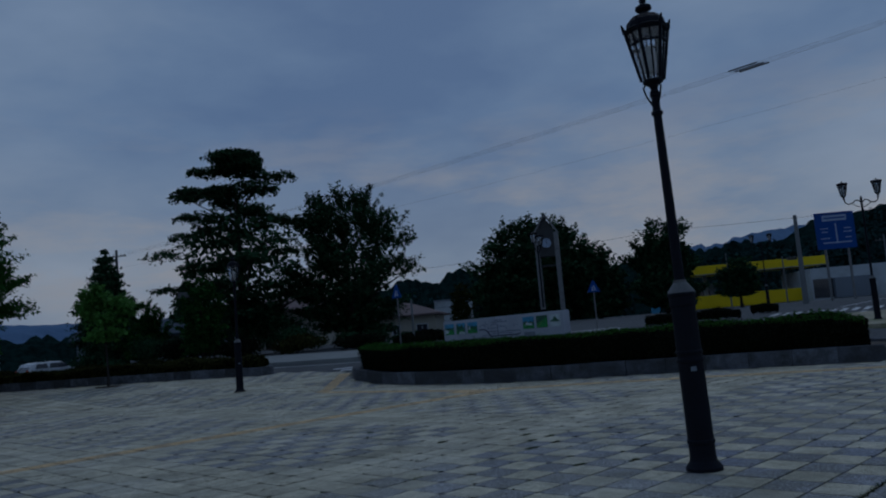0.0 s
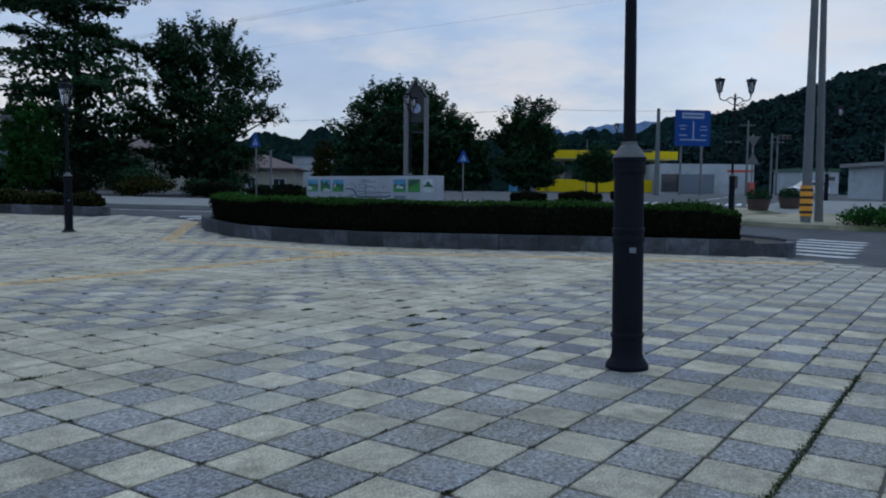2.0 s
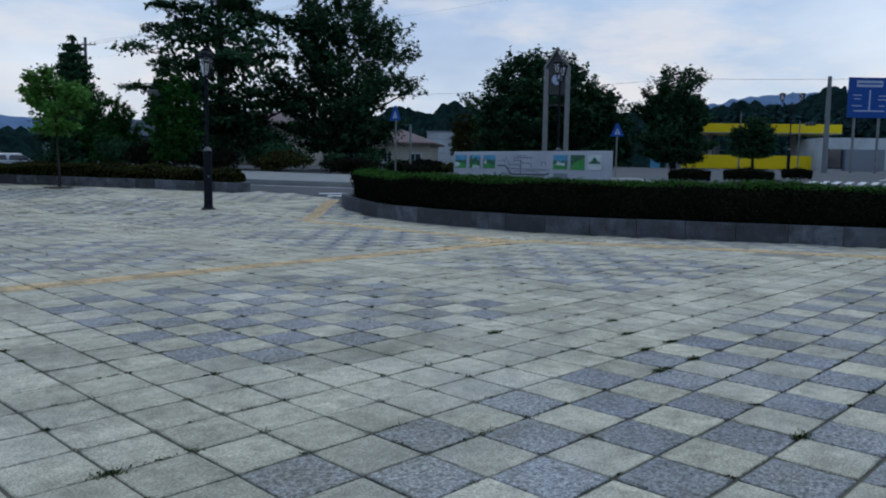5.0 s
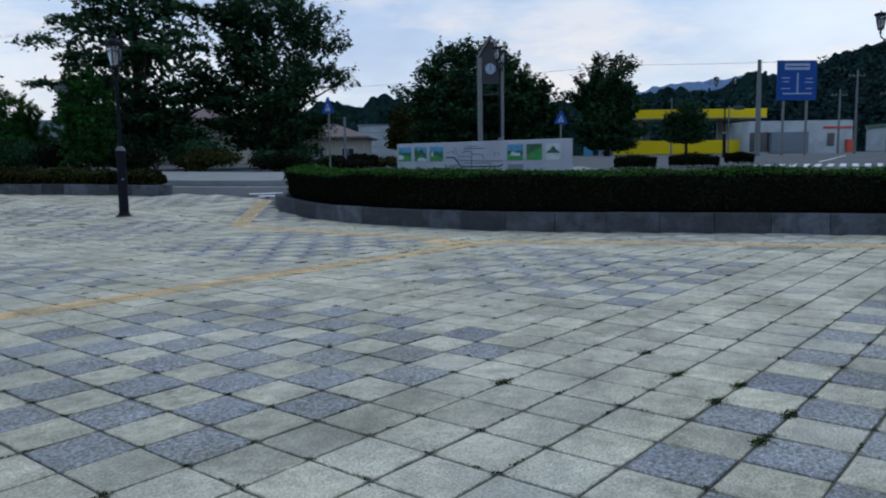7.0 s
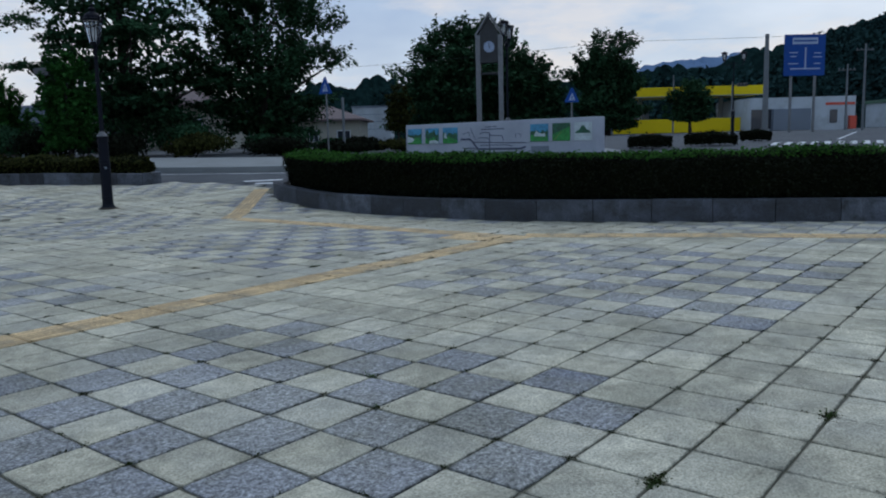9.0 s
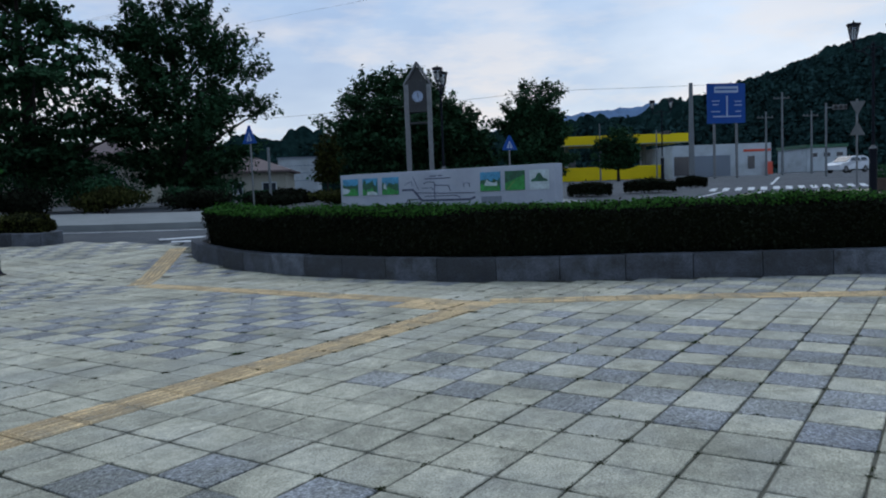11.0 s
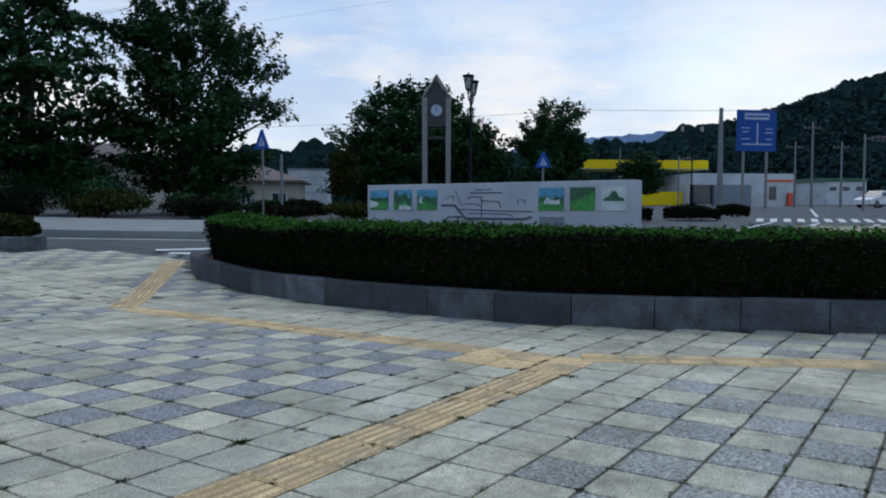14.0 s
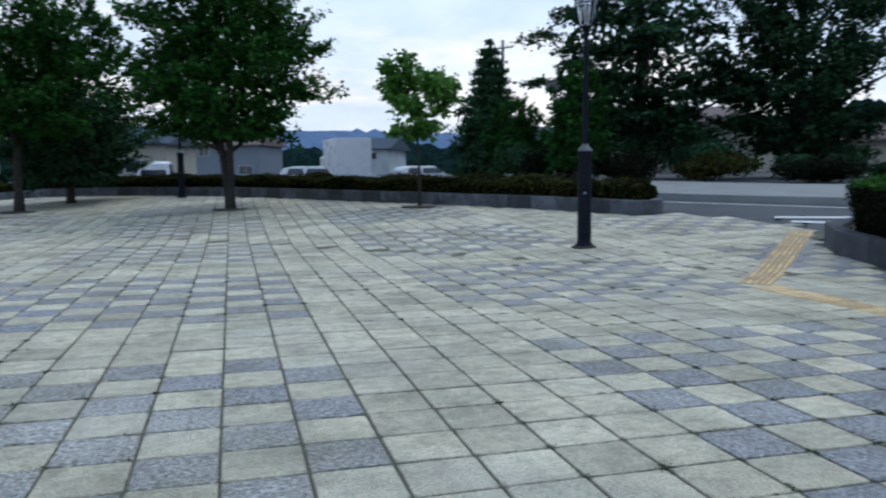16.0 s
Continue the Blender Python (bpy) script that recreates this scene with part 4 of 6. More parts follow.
    routes = (
        (0.04, (0.336, 1.39), (0.39, 1.39), (0.433, 1.165), (0.655, 1.165), (0.68, 1.205)),
        (0.018, (0.405, 1.325), (0.54, 1.30), (0.68, 1.29)),
        (0.02, (0.35, 1.1), (0.364, 1.19), (0.433, 1.19)),
        (0.015, (0.447, 1.25), (0.593, 1.25), (0.613, 1.21)),
        (0.017, (0.443, 1.50), (0.461, 1.54), (0.495, 1.525), (0.495, 1.17)),
        (0.017, (0.495, 1.47), (0.561, 1.45), (0.568, 1.34)),
        (0.015, (0.433, 1.415), (0.481, 1.415), (0.49, 1.37)),
        (0.01, (0.391, 1.65), (0.419, 1.38)),
        (0.01, (0.345, 1.5), (0.384, 1.56), (0.386, 1.46)),
        (0.012, (0.447, 1.07), (0.52, 1.08), (0.565, 1.1)),
        (0.01, (0.63, 1.4), (0.63, 1.48), (0.655, 1.48), (0.655, 1.4)),
    )
    for th, *pts in routes:
        for (u0, z0), (u1, z1) in zip(pts, pts[1:]):
            seg(u0 - 0.004, z0 + 0.05, u1 - 0.004, z1 + 0.05, th)
    part("route_map", bars, M_MAPLINE, root, "thin dark blue route lines of a map")
    for u0, u1, z in ((0.447, 0.568, 1.65), (0.468, 0.5, 1.70), (0.508, 0.528, 1.705)):
        part("text_line", box((L * (u0 + u1) / 2, -0.003, z), (L * (u1 - u0), 0.006, 0.02)), M_MAPLINE, root, "small dark line of writing")
    part("legend", box((L * 0.745, -0.005, 1.14), (L * 0.085, 0.01, 0.24)), M_WALLG, root, "grey legend plate")


info_wall()


def clock_tower(x, y):
    root = thing("clock_tower", "tall steel clock tower with a pointed gable top", "clock")
    root.matrix_world = pose(x, y, ground_z(x, y), 0, 0, FACE - 6) @ Matrix.Scale(2.12, 4)
    w, h, d = 1.05, 4.0, 0.5
    for s in (-1, 1):
        for q in (-1, 1):
            part("leg", box((s * (w / 2 - 0.09), q * (d / 2 - 0.06), h / 2), (0.18, 0.12, h), 0, 0.01), M_STEEL, root)
    for z in (2.55,):
        part("crossbar", box((0, 0, z), (w - 0.36, d - 0.2, 0.07), 0, 0.008), M_SMOKED, root)
    for s in (-1, 1):
        bm = bmesh.new()
        sl = math.atan2(0.84, w / 2)
        slab(bm, (s * w / 4, 0, h + 0.42), (math.hypot(0.84, w / 2) + 0.02, d, 0.07), 0, 0, 0, s * sl)
        part("gable", bm, M_STEEL, root)
    part("clock_case", box((0, 0, 3.55), (w - 0.34, d - 0.1, 1.2), 0, 0.015), M_SMOKED, root, "dark smoked clock case")
    face = part("dial", lathe([(0.21, 0), (0.21, 0.03), (0.001, 0.03)], 28), M_SIGNWHITE, root, "round white clock dial")
    face.matrix_local = pose(0, -d / 2 + 0.04, 3.55, 90)
    bm = box((0, 0.07, 0.035), (0.025, 0.16, 0.012))
    slab(bm, (0.02, -0.03, 0.035), (0.02, 0.12, 0.012))
    pointer = part("pointers", bm, M_BLACK, face)
    for k in range(12):
        a = k * math.pi / 6
        part("hour_mark", box((0.175 * math.sin(a), 0.175 * math.cos(a), 0.033), (0.015, 0.04, 0.008), -a), M_BLACK, face)
    bm = bmesh.new()
    tri = [(-w / 2 + 0.1, h), (w / 2 - 0.1, h), (0, h + 0.72)]
    f = [bm.verts.new((x, -d / 2 + 0.12, z)) for x, z in tri]
    g = [bm.verts.new((x, d / 2 - 0.12, z)) for x, z in tri]
    bm.faces.new(f)
    bm.faces.new(g[::-1])
    for k in range(3):
        bm.faces.new((f[k], g[k], g[(k + 1) % 3], f[(k + 1) % 3]))
    bmesh.ops.recalc_face_normals(bm, faces=bm.faces)
    part("gable_panel", bm, M_SMOKED, root, "dark smoked gable panel")


clock_tower(48.95, 31.1)

lamp_a = street_lamp(False, "black iron lamp post with one lantern on the paving")
lamp_a.matrix_world = Matrix.Translation((-3.44, -10.08, 0)) @ Matrix.Rotation(radians(0.9), 4, Vector((-0.78, -0.62, 0))) @ pose(0, 0, 0, 0, 0, 10)
part("sticker", box((0.0, -0.119, 0.93), (0.05, 0.006, 0.04)), M_WALLG, lamp_a, "small faded grey sticker").matrix_local = pose(0, 0, 0, 0, 0, -62)
copy_thing(lamp_a, pose(3.5, 9.95, ground_z(3.5, 9.95), 0, 0, 40))
copy_thing(lamp_a, pose(-4.06, 28.15, ground_z(-4.06, 28.15), 0, 0, 25))
lamp_d = street_lamp(True, "black iron lamp post with two lanterns on curled arms")
lamp_d.matrix_world = pose(24.0, -3.68, ground_z(24.0, -3.68) + 0.1, 0, 0, FACE)
copy_thing(lamp_d, pose(21.9, 11.25, ground_z(21.9, 11.25) - 0.4, 0, 0, 24))
copy_thing(lamp_d, pose(49.0, 11.0, ground_z(49.0, 11.0), 0, 0, FACE))
copy_thing(lamp_d, pose(41.5, -4.5, ground_z(41.5, -4.5), 0, 0, FACE))


# trees
LAYERED = ((0, 0.55), (0.2, 0.95), (0.36, 1.0), (0.52, 0.88), (0.7, 0.72), (0.86, 0.54), (1, 0.18))
BROAD = ((0, 0.55), (0.2, 0.95), (0.5, 1.0), (0.72, 0.86), (0.9, 0.55), (1, 0.2))
DOME = ((0, 0.8), (0.25, 0.96), (0.5, 1.0), (0.75, 0.86), (0.92, 0.6), (1, 0.3))
POINTED = ((0, 0.75), (0.2, 1.0), (0.5, 0.86), (0.72, 0.6), (0.9, 0.26), (1, 0.04))
placed(tree("tree", "tall dark green tree with layered branches behind the street", 13.0, 5.6, 2.0, 0.27, 0.22, M_LEAF1, 11, 44000, LAYERED, tiers=8, twig=0.17, limbs=22, inner=0.1), 15.4, 29.5)
placed(tree("tree", "broad dark green tree with upswept leafy twigs by the street", 10.3, 4.4, 0.9, 0.3, 0.19, M_LEAF1, 12, 52000, BROAD, twig=0.22, lift=0.3, clumps=72, limbs=30, inner=0.06), 21.2, 26.2)
placed(tree("tree", "wide dark green tree behind the clock tower", 12.0, 8.6, 0.4, 0.45, 0.42, M_LEAF1, 13, 66000, DOME, twig=0.17, lift=0.25, clumps=110, limbs=10, inner=0.3), 64.0, 44.4)
placed(tree("tree", "dark green tree with a ragged pointed crown", 12.3, 4.3, 0.8, 0.28, 0.34, M_LEAF1, 14, 30000, POINTED, twig=0.3, lift=0.35, clumps=50, limbs=8, inner=0.3), 70.4, 31.15)
placed(tree("tree", "low dark green tree filling the gap behind the crossing sign", 8.2, 4.0, 0.3, 0.25, 0.36, M_LEAF1, 25, 16000, DOME, inner=0.35, limbs=5), 66.4, 37.6)
placed(tree("tree", "leafy green plaza tree with a forked trunk", 7.6, 3.0, 2.0, 0.15, 0.15, M_LEAF2, 15, 40000, ((0, 0.55), (0.2, 1.0), (0.5, 0.95), (0.8, 0.75), (1, 0.3)), twig=0.25, lift=0.0, limbs=14, inner=0.08, forks=2), -2.32, 21.75)
placed(tree("young_tree", "slender young tree with bright green leaves", 3.95, 1.42, 1.85, 0.05, 0.15, M_LEAF3, 16, 7000, ((0, 0.5), (0.3, 1.0), (0.7, 0.9), (1, 0.45)), twig=0.34, lift=0.12, clumps=16, limbs=12, inner=0.03), 2.74, 18.87)
placed(tree("tree", "green plaza tree with a straight grey trunk", 7.6, 2.5, 2.5, 0.14, 0.15, M_LEAF2, 17, 30000, DOME, twig=0.26, lift=0.0, limbs=12, inner=0.06), -8.9, 25.6)
placed(tree("tree", "dark rounded low tree near the planter", 3.9, 2.7, 0.7, 0.14, 0.14, M_LEAF1, 18, 22000, DOME, inner=0.14), -7.9, 28.6)
placed(tree("tree", "airy green tree behind the long planter", 9.5, 2.8, 2.8, 0.16, 0.2, M_LEAF2, 19, 16000, DOME), -9.0, 38.0)
placed(tree("tree", "leafy small rounded tree beside the street", 4.0, 1.9, 0.3, 0.12, 0.16, M_LEAF2, 20, 13000, DOME, inner=0.14, limbs=5), 12.1, 36.5)
placed(tree("tree", "leafy dark tree behind the lamp post", 4.5, 1.35, 0.5, 0.1, 0.15, M_LEAF2, 26, 12000, DOME, inner=0.14, limbs=5), 10.3, 25.2)
placed(tree("tree", "small dark tree in front of the yellow building", 4.6, 2.1, 1.2, 0.14, 0.24, M_LEAF1, 21, 9000, DOME, inner=0.25, limbs=6), 63.5, 19.6)
placed(tree("tree", "small reddish tree beside the pavement", 3.4, 0.9, 0.9, 0.05, 0.13, M_HEDGE2, 22, 3600, DOME, inner=0.2, limbs=6), 26.2, 21.2)
placed(conifer("conifer", "dark conifer with layered boughs behind the planter", 9.9, 3.3, 23, 24000, 0.3), 14.8, 48.9)
placed(conifer("conifer", "dark low spruce beside the houses", 6.0, 2.4, 24, 8000, 0.3), 18.5, 43.0)
for k, (x, y, r, h, m) in enumerate(((18.3, 17.6, 1.3, 0.55, M_HEDGE), (16.2, 19.6, 1.4, 0.9, M_HEDGE), (14.2, 22.4, 1.5, 1.0, M_HEDGE2), (12.2, 25.2, 1.5, 1.1, M_HEDGE), (20.6, 15.6, 1.2, 0.6, M_HEDGE2),
                                    (10.4, 28.0, 1.4, 1.3, M_HEDGE), (22.6, 14.0, 1.1, 0.6, M_HEDGE), (16.0, 25.2, 1.9, 1.5, M_LEAF1), (19.0, 22.6, 1.6, 0.9, M_LEAF1), (13.0, 29.4, 2.1, 2.6, M_LEAF1), (22.6, 20.0, 1.3, 0.6, M_HEDGE), (17.5, 28.6, 2.3, 2.9, M_LEAF1), (20.5, 24.3, 1.7, 0.9, M_LEAF1), (11.5, 31.4, 2.0, 1.8, M_LEAF1), (23.6, 23.0, 1.5, 0.6, M_LEAF1), (14.8, 28.2, 2.1, 2.5, M_LEAF1))):
    placed(shrub("shrub", "rounded green shrub in the bed across the street", r, h, 40 + k, m, 2600, 0.15), x, y)


def box_planting(x, y, w, seed, label="clipped dark green bush on the traffic island"):
    d = np.array((0.62, -0.78)) * w / 2
    p = np.array((x, y))
    hedge("bush", label, [tuple(p - d), tuple(p - d * 0.3), tuple(p + d * 0.3), tuple(p + d)], 0.9, 0.05, 0.55, M_HEDGE, seed, 250, 0.1, side=1)


box_planting(25.2, 6.3, 1.7, 61)
box_planting(27.6, 4.6, 2.1, 62)
box_planting(32.4, 4.2, 1.3, 63)


def tub(x, y, seed):
    root = thing("plant_tub", "dark brown round plant tub with a bushy plant", "planter", group="plant tubs")
    part("tub", lathe([(0.3, 0), (0.42, 0.03), (0.5, 0.42), (0.53, 0.45), (0.53, 0.5), (0.46, 0.5), (0.44, 0.42)], 18), M_BROWN, root)
    rng = np.random.default_rng(seed)
    p, d = ellipsoid(rng, (0, 0, 0.64), (0.56, 0.56, 0.34), 1100)
    tagged(leaves("plant", leaf_cloud(p, d, 0.1, rng), M_LEAF1, root), kind="stuff")
    placed(root, x, y, 0, 0.1)


tub(28.1, -3.8, 1)
tub(30.8, -4.6, 2)
for k, (x, y) in enumerate(((23.4, -8.6), (24.6, -8.9), (25.6, -9.6), (24.0, -9.8))):
    placed(shrub("weed_clump", "tall green weeds on the verge", 0.9, 0.75, 80 + k, M_LEAF2, 700, 0.13), x, y, 0, 0.08)


# signs and poles
def crossing_sign(x, y, label, h, turn, k=0.8):
    root = thing("crossing_sign", label, "road sign", group="pedestrian crossing signs")
    part("pole", lathe([(0.035, -0.1), (0.035, h)], 12), M_STEEL, root)
    out = [(-0.4 * k, h - 0.72 * k), (0.4 * k, h - 0.72 * k), (0.05 * k, h), (-0.05 * k, h)]
    bm = bmesh.new()
    f = [bm.verts.new((u, -0.05, z)) for u, z in out]
    g = [bm.verts.new((u, -0.035, z)) for u, z in out]
    bm.faces.new(f)
    bm.faces.new(g[::-1])
    for n in range(4):
        bm.faces.new((f[n], g[n], g[(n + 1) % 4], f[(n + 1) % 4]))
    bmesh.ops.recalc_face_normals(bm, faces=bm.faces)
    plate = part("plate", bm, M_BLUE, root, "blue five-edged sign plate")
    bm = bmesh.new()
    vs = [bm.verts.new((u, -0.054, z)) for u, z in ((-0.17 * k, h - 0.62 * k), (0.17 * k, h - 0.62 * k), (0.0, h - 0.26 * k))]
    bm.faces.new(vs)
    tri = part("triangle", bm, M_SIGNWHITE, plate)
    part("symbol", box((0, -0.058, h - 0.5 * k), (0.05 * k, 0.006, 0.2 * k)), M_BLUE, plate)
    placed(root, x, y, FACE + turn)


crossing_sign(16.9, 16.8, "blue pedestrian crossing sign on a steel pole by the street", 3.15, -38, 0.95)
crossing_sign(23.0, 8.85, "blue pedestrian crossing sign on a steel pole by the junction", 2.5, 8)
post = thing("marker_post", "thin weathered post beside the pavement", "post")
part("shaft", lathe([(0.06, -0.1), (0.055, 2.3), (0.03, 2.36)], 10), M_CONCRETE, post)
placed(post, 18.4, 17.4)


def guide_sign(x, y):
    root = thing("guide_sign", "large blue road guide sign on two steel poles", "road sign")
    for s in (-1.0, 1.0):
        part("pole", lathe([(0.11, -0.2), (0.1, 7.0)], 12), M_STEEL, root).matrix_local = pose(s, 0.15, 0)
    plate = part("plate", box((0, 0, 6.0), (3.4, 0.08, 3.2), 0, 0.02), M_BLUE, root)
    part("name_panel", box((0, -0.05, 7.1), (2.1, 0.02, 0.5)), M_SIGNWHITE, plate, "white name panel")
    bars = bmesh.new()
    prism(bars, [(0.0, 4.9), (0.0, 6.6), (0.11, 6.6), (0.11, 5.0), (1.3, 5.0), (1.3, 4.9), (-1.2, 4.9), (-1.2, 5.0), (0.0, 5.0)][1:6] + [(-1.2, 4.9), (-1.2, 5.0), (0.0, 5.0)], -0.01, 0.01)
    part("route_arrows", bars, M_SIGNWHITE, plate, "white road lines").matrix_local = pose(0, -0.05, 0, 90)
    for u, z, w in ((-0.95, 6.2, 0.7), (-0.95, 5.9, 0.5), (-0.95, 5.35, 0.8), (1.05, 6.15, 0.6), (1.05, 5.85, 0.7), (1.05, 5.35, 0.5)):
        part("place_name", box((u, -0.047, z), (w, 0.014, 0.07)), M_SIGNWHITE, plate)
    slab_bm = box((0, -0.064, 7.1), (1.9, 0.01, 0.12))
    part("name_line", slab_bm, M_BLUE, plate)
    placed(root, x, y, FACE + 6)


guide_sign(61.9, 9.8)


def utility_pole(x, y, h, label, arms=1, guard=False, tilt=0.0, r=0.16):
    root = thing("utility_pole", label, "utility pole", group="utility poles")
    part("shaft", lathe([(r, -0.3), (r * 0.6, h)], 14), M_CONCRETE, root)
    for k in range(arms):
        part("crossarm", box((0, 0.12, h - 0.5 - 0.9 * k), (1.5, 0.07, 0.08)), M_DARKSTEEL, root)
        for s in (-0.65, -0.3, 0.3, 0.65):
            part("insulator", lathe([(0.03, h - 0.45 - 0.9 * k), (0.045, h - 0.4 - 0.9 * k), (0.03, h - 0.33 - 0.9 * k)], 8), M_CONCRETE, root).matrix_local = pose(s, 0.12, 0)
    if guard:
        g = part("guard", lathe([(r + 0.035, 0.35), (r + 0.035, 1.5)], 14), M_ORANGE, root, "yellow and black warning sleeve")
        for k in range(4):
            part("band", lathe([(r + 0.04, 0.45 + 0.28 * k), (r + 0.04, 0.55 + 0.28 * k)], 14), M_BLACK, g)
    root.matrix_world = stand(x, y, FACE) @ pose(0, 0, 0, 0, tilt, 0)
    return root


utility_pole(23.2, -6.65, 12.4, "tall grey concrete utility pole with a warning sleeve", 2, True, 0.0, 0.19)
utility_pole(23.9, -7.0, 12.0, "tall grey concrete utility pole beside its twin", 1, False, -1.2, 0.16)
utility_pole(57.2, 11.3, 7.4, "thick grey utility pole beside the guide sign", 0, False, 0, 0.24)
transformer_pole = utility_pole(15.8, 49.0, 9.9, "grey utility pole with a transformer before the houses", 1)
part("transformer", lathe([(0.3, 5.6), (0.33, 5.65), (0.33, 6.5), (0.28, 6.56)], 14), M_CONCRETE, transformer_pole).matrix_local = pose(-0.45, 0, 0)
utility_pole(69.9, 8.3, 5.6, "distant grey utility pole by the side road", 1, False, 0, 0.11)
utility_pole(70.1, 7.0, 7.2, "distant grey utility pole by the side road", 1, False, 0, 0.12)
utility_pole(75.4, 5.4, 5.8, "distant grey utility pole by the side road", 1, False, 0, 0.12)
utility_pole(74.0, 25.5, 6.0, "thin grey utility pole before the yellow canopy", 0, False, 0, 0.1)
utility_pole(47.0, -7.0, 8.4, "grey utility pole near the railway side", 1, False, 0, 0.12)
utility_pole(38.0, -9.4, 8.6, "grey utility pole near the railway side", 0, False, 0, 0.11)


def give_way(x, y):
    root = thing("give_way_sign", "grey back of a stop sign on a pole by the road", "road sign")
    part("pole", lathe([(0.04, -0.1), (0.04, 3.6)], 10), M_STEEL, root)
    for z0, s in ((3.5, -1), (2.1, 1)):
        bm = bmesh.new()
        vs = [bm.verts.new((u, -0.05, z)) for u, z in ((-0.34, z0), (0.34, z0), (0, z0 + s * 0.58))]
        ws = [bm.verts.new((u, -0.03, z)) for u, z in ((-0.34, z0), (0.34, z0), (0, z0 + s * 0.58))]
        bm.faces.new(vs)
        bm.faces.new(ws[::-1])
        for k in range(3):
            bm.faces.new((vs[k], ws[k], ws[(k + 1) % 3], vs[(k + 1) % 3]))
        bmesh.ops.recalc_face_normals(bm, faces=bm.faces)
        part("plate", bm, M_DARKSTEEL, root)
    placed(root, x, y, FACE)


give_way(32.6, -2.4)


def signal(x, y):
    root = thing("traffic_light", "small traffic light on a grey pole", "traffic light")
    part("pole", lathe([(0.08, -0.1), (0.07, 5.0)], 10), M_CONCRETE, root)
    part("arm", box((0.3, 0, 4.7), (0.6, 0.07, 0.07)), M_CONCRETE, root)
    case = part("housing", box((1.0, 0, 4.7), (1.0, 0.2, 0.34), 0, 0.03), M_DARKSTEEL, root)
    for k in range(3):
        part("lens", lathe([(0.13, 0), (0.13, 0.04)], 14), M_BLACK, case).matrix_local = pose(0.65 + 0.35 * k, -0.1, 4.7, 90)
    placed(root, x, y, FACE)


signal(75.6, 20.0)
signal(55.8, 1.7)


# cars
def car(x, y, rz, label, van=False):
    root = thing("car", label, "car", group="parked cars")
    L, W, H = (4.3, 1.7, 1.5) if not van else (4.2, 1.7, 1.85)
    side = [(-L / 2, 0.3), (-L / 2, 0.85), (-L / 2 + 0.08, 0.98), (-L * 0.42, H * 0.93), (-L * 0.3, H), (L * 0.06, H), (L * 0.24, 0.98), (L * 0.44, 0.85), (L / 2, 0.7), (L / 2, 0.3)]
    bm = bmesh.new()
    rows = []
    for f, inset in ((-1, 0.1), (-0.92, 0), (0.92, 0), (1, 0.1)):
        rows.append([bm.verts.new((u * (1 - inset * 0.15), f * W / 2 * (0.86 if z > 1.05 else 1.0), 0.3 + (z - 0.3) * (1 - inset * 0.4))) for u, z in side])
    n = len(side)
    for a, b in zip(rows, rows[1:]):
        for k in range(n):
            bm.faces.new((a[k], a[(k + 1) % n], b[(k + 1) % n], b[k]))
    bm.faces.new(rows[0][::-1])
    bm.faces.new(rows[-1])
    bmesh.ops.recalc_face_normals(bm, faces=bm.faces)
    body = part("body", bm, M_CAR, root)
    for s in (-1, 1):
        bm = bmesh.new()
        for u0, u1 in ((-L * 0.37, -L * 0.16), (-L * 0.14, L * 0.15)):
            vs = [bm.verts.new((u, s * (W / 2 * q + 0.012), z)) for u, q, z in ((u0 - 0.04, 0.99, 1.06), (u1 + (0.12 if u1 > 0 else 0), 0.99, 1.06), (u1 - 0.1, 0.895, H - 0.13), (u0 + 0.1, 0.895, H - 0.13))]
            bm.faces.new(vs if s < 0 else vs[::-1])
        part("side_window", bm, M_WINDOW, body)
        for u in (-L * 0.31, L * 0.31):
            w = part("wheel", lathe([(0.2, -0.1), (0.31, -0.09), (0.32, 0), (0.31, 0.09), (0.2, 0.1)], 18), M_BLACK, root)
            w.matrix_local = pose(u, s * (W / 2 - 0.08), 0.31, 90)
            part("rim", lathe([(0.19, -0.105), (0.19, 0.105)], 14), M_STEEL, w)
        part("headlight", box((L / 2 - 0.08, s * W * 0.36, 0.68), (0.16, 0.32, 0.15), 0, 0.03), M_GLASS, root)
        part("tail_light", box((-L / 2 + 0.03, s * W * 0.4, 0.85), (0.1, 0.2, 0.3), 0, 0.02), M_RED, root)
    for u0, u1, z0, z1 in ((L * 0.245, L * 0.075, 0.99, H - 0.05), (-L / 2 + 0.055, -L * 0.41, 1.0, H * 0.9)):
        bm = bmesh.new()
        sgn = 1 if u0 > 0 else -1
        vs = [bm.verts.new((u + sgn * 0.015, v * W / 2 * 0.78, z + 0.015)) for u, v, z in ((u0, -1, z0), (u0, 1, z0), (u1, 1, z1), (u1, -1, z1))]
        bm.faces.new(vs if u0 > 0 else vs[::-1])
        part("windscreen", bm, M_WINDOW, body)
    placed(root, x, y, rz, -0.05)


car(76.0, 2.5, 150, "white hatchback waiting on the side road")
car(2.3, 41.6, -4, "white estate car parked behind the planter")
car(-6.3, 45.0, FACE + 90 + 50, "white van parked in the lot behind the planter", True)
car(-9.2, 45.3, FACE + 90 + 60, "white car parked in the lot behind the planter")
car(9.6, 46.0, 12, "white car parked behind the planter hedge")


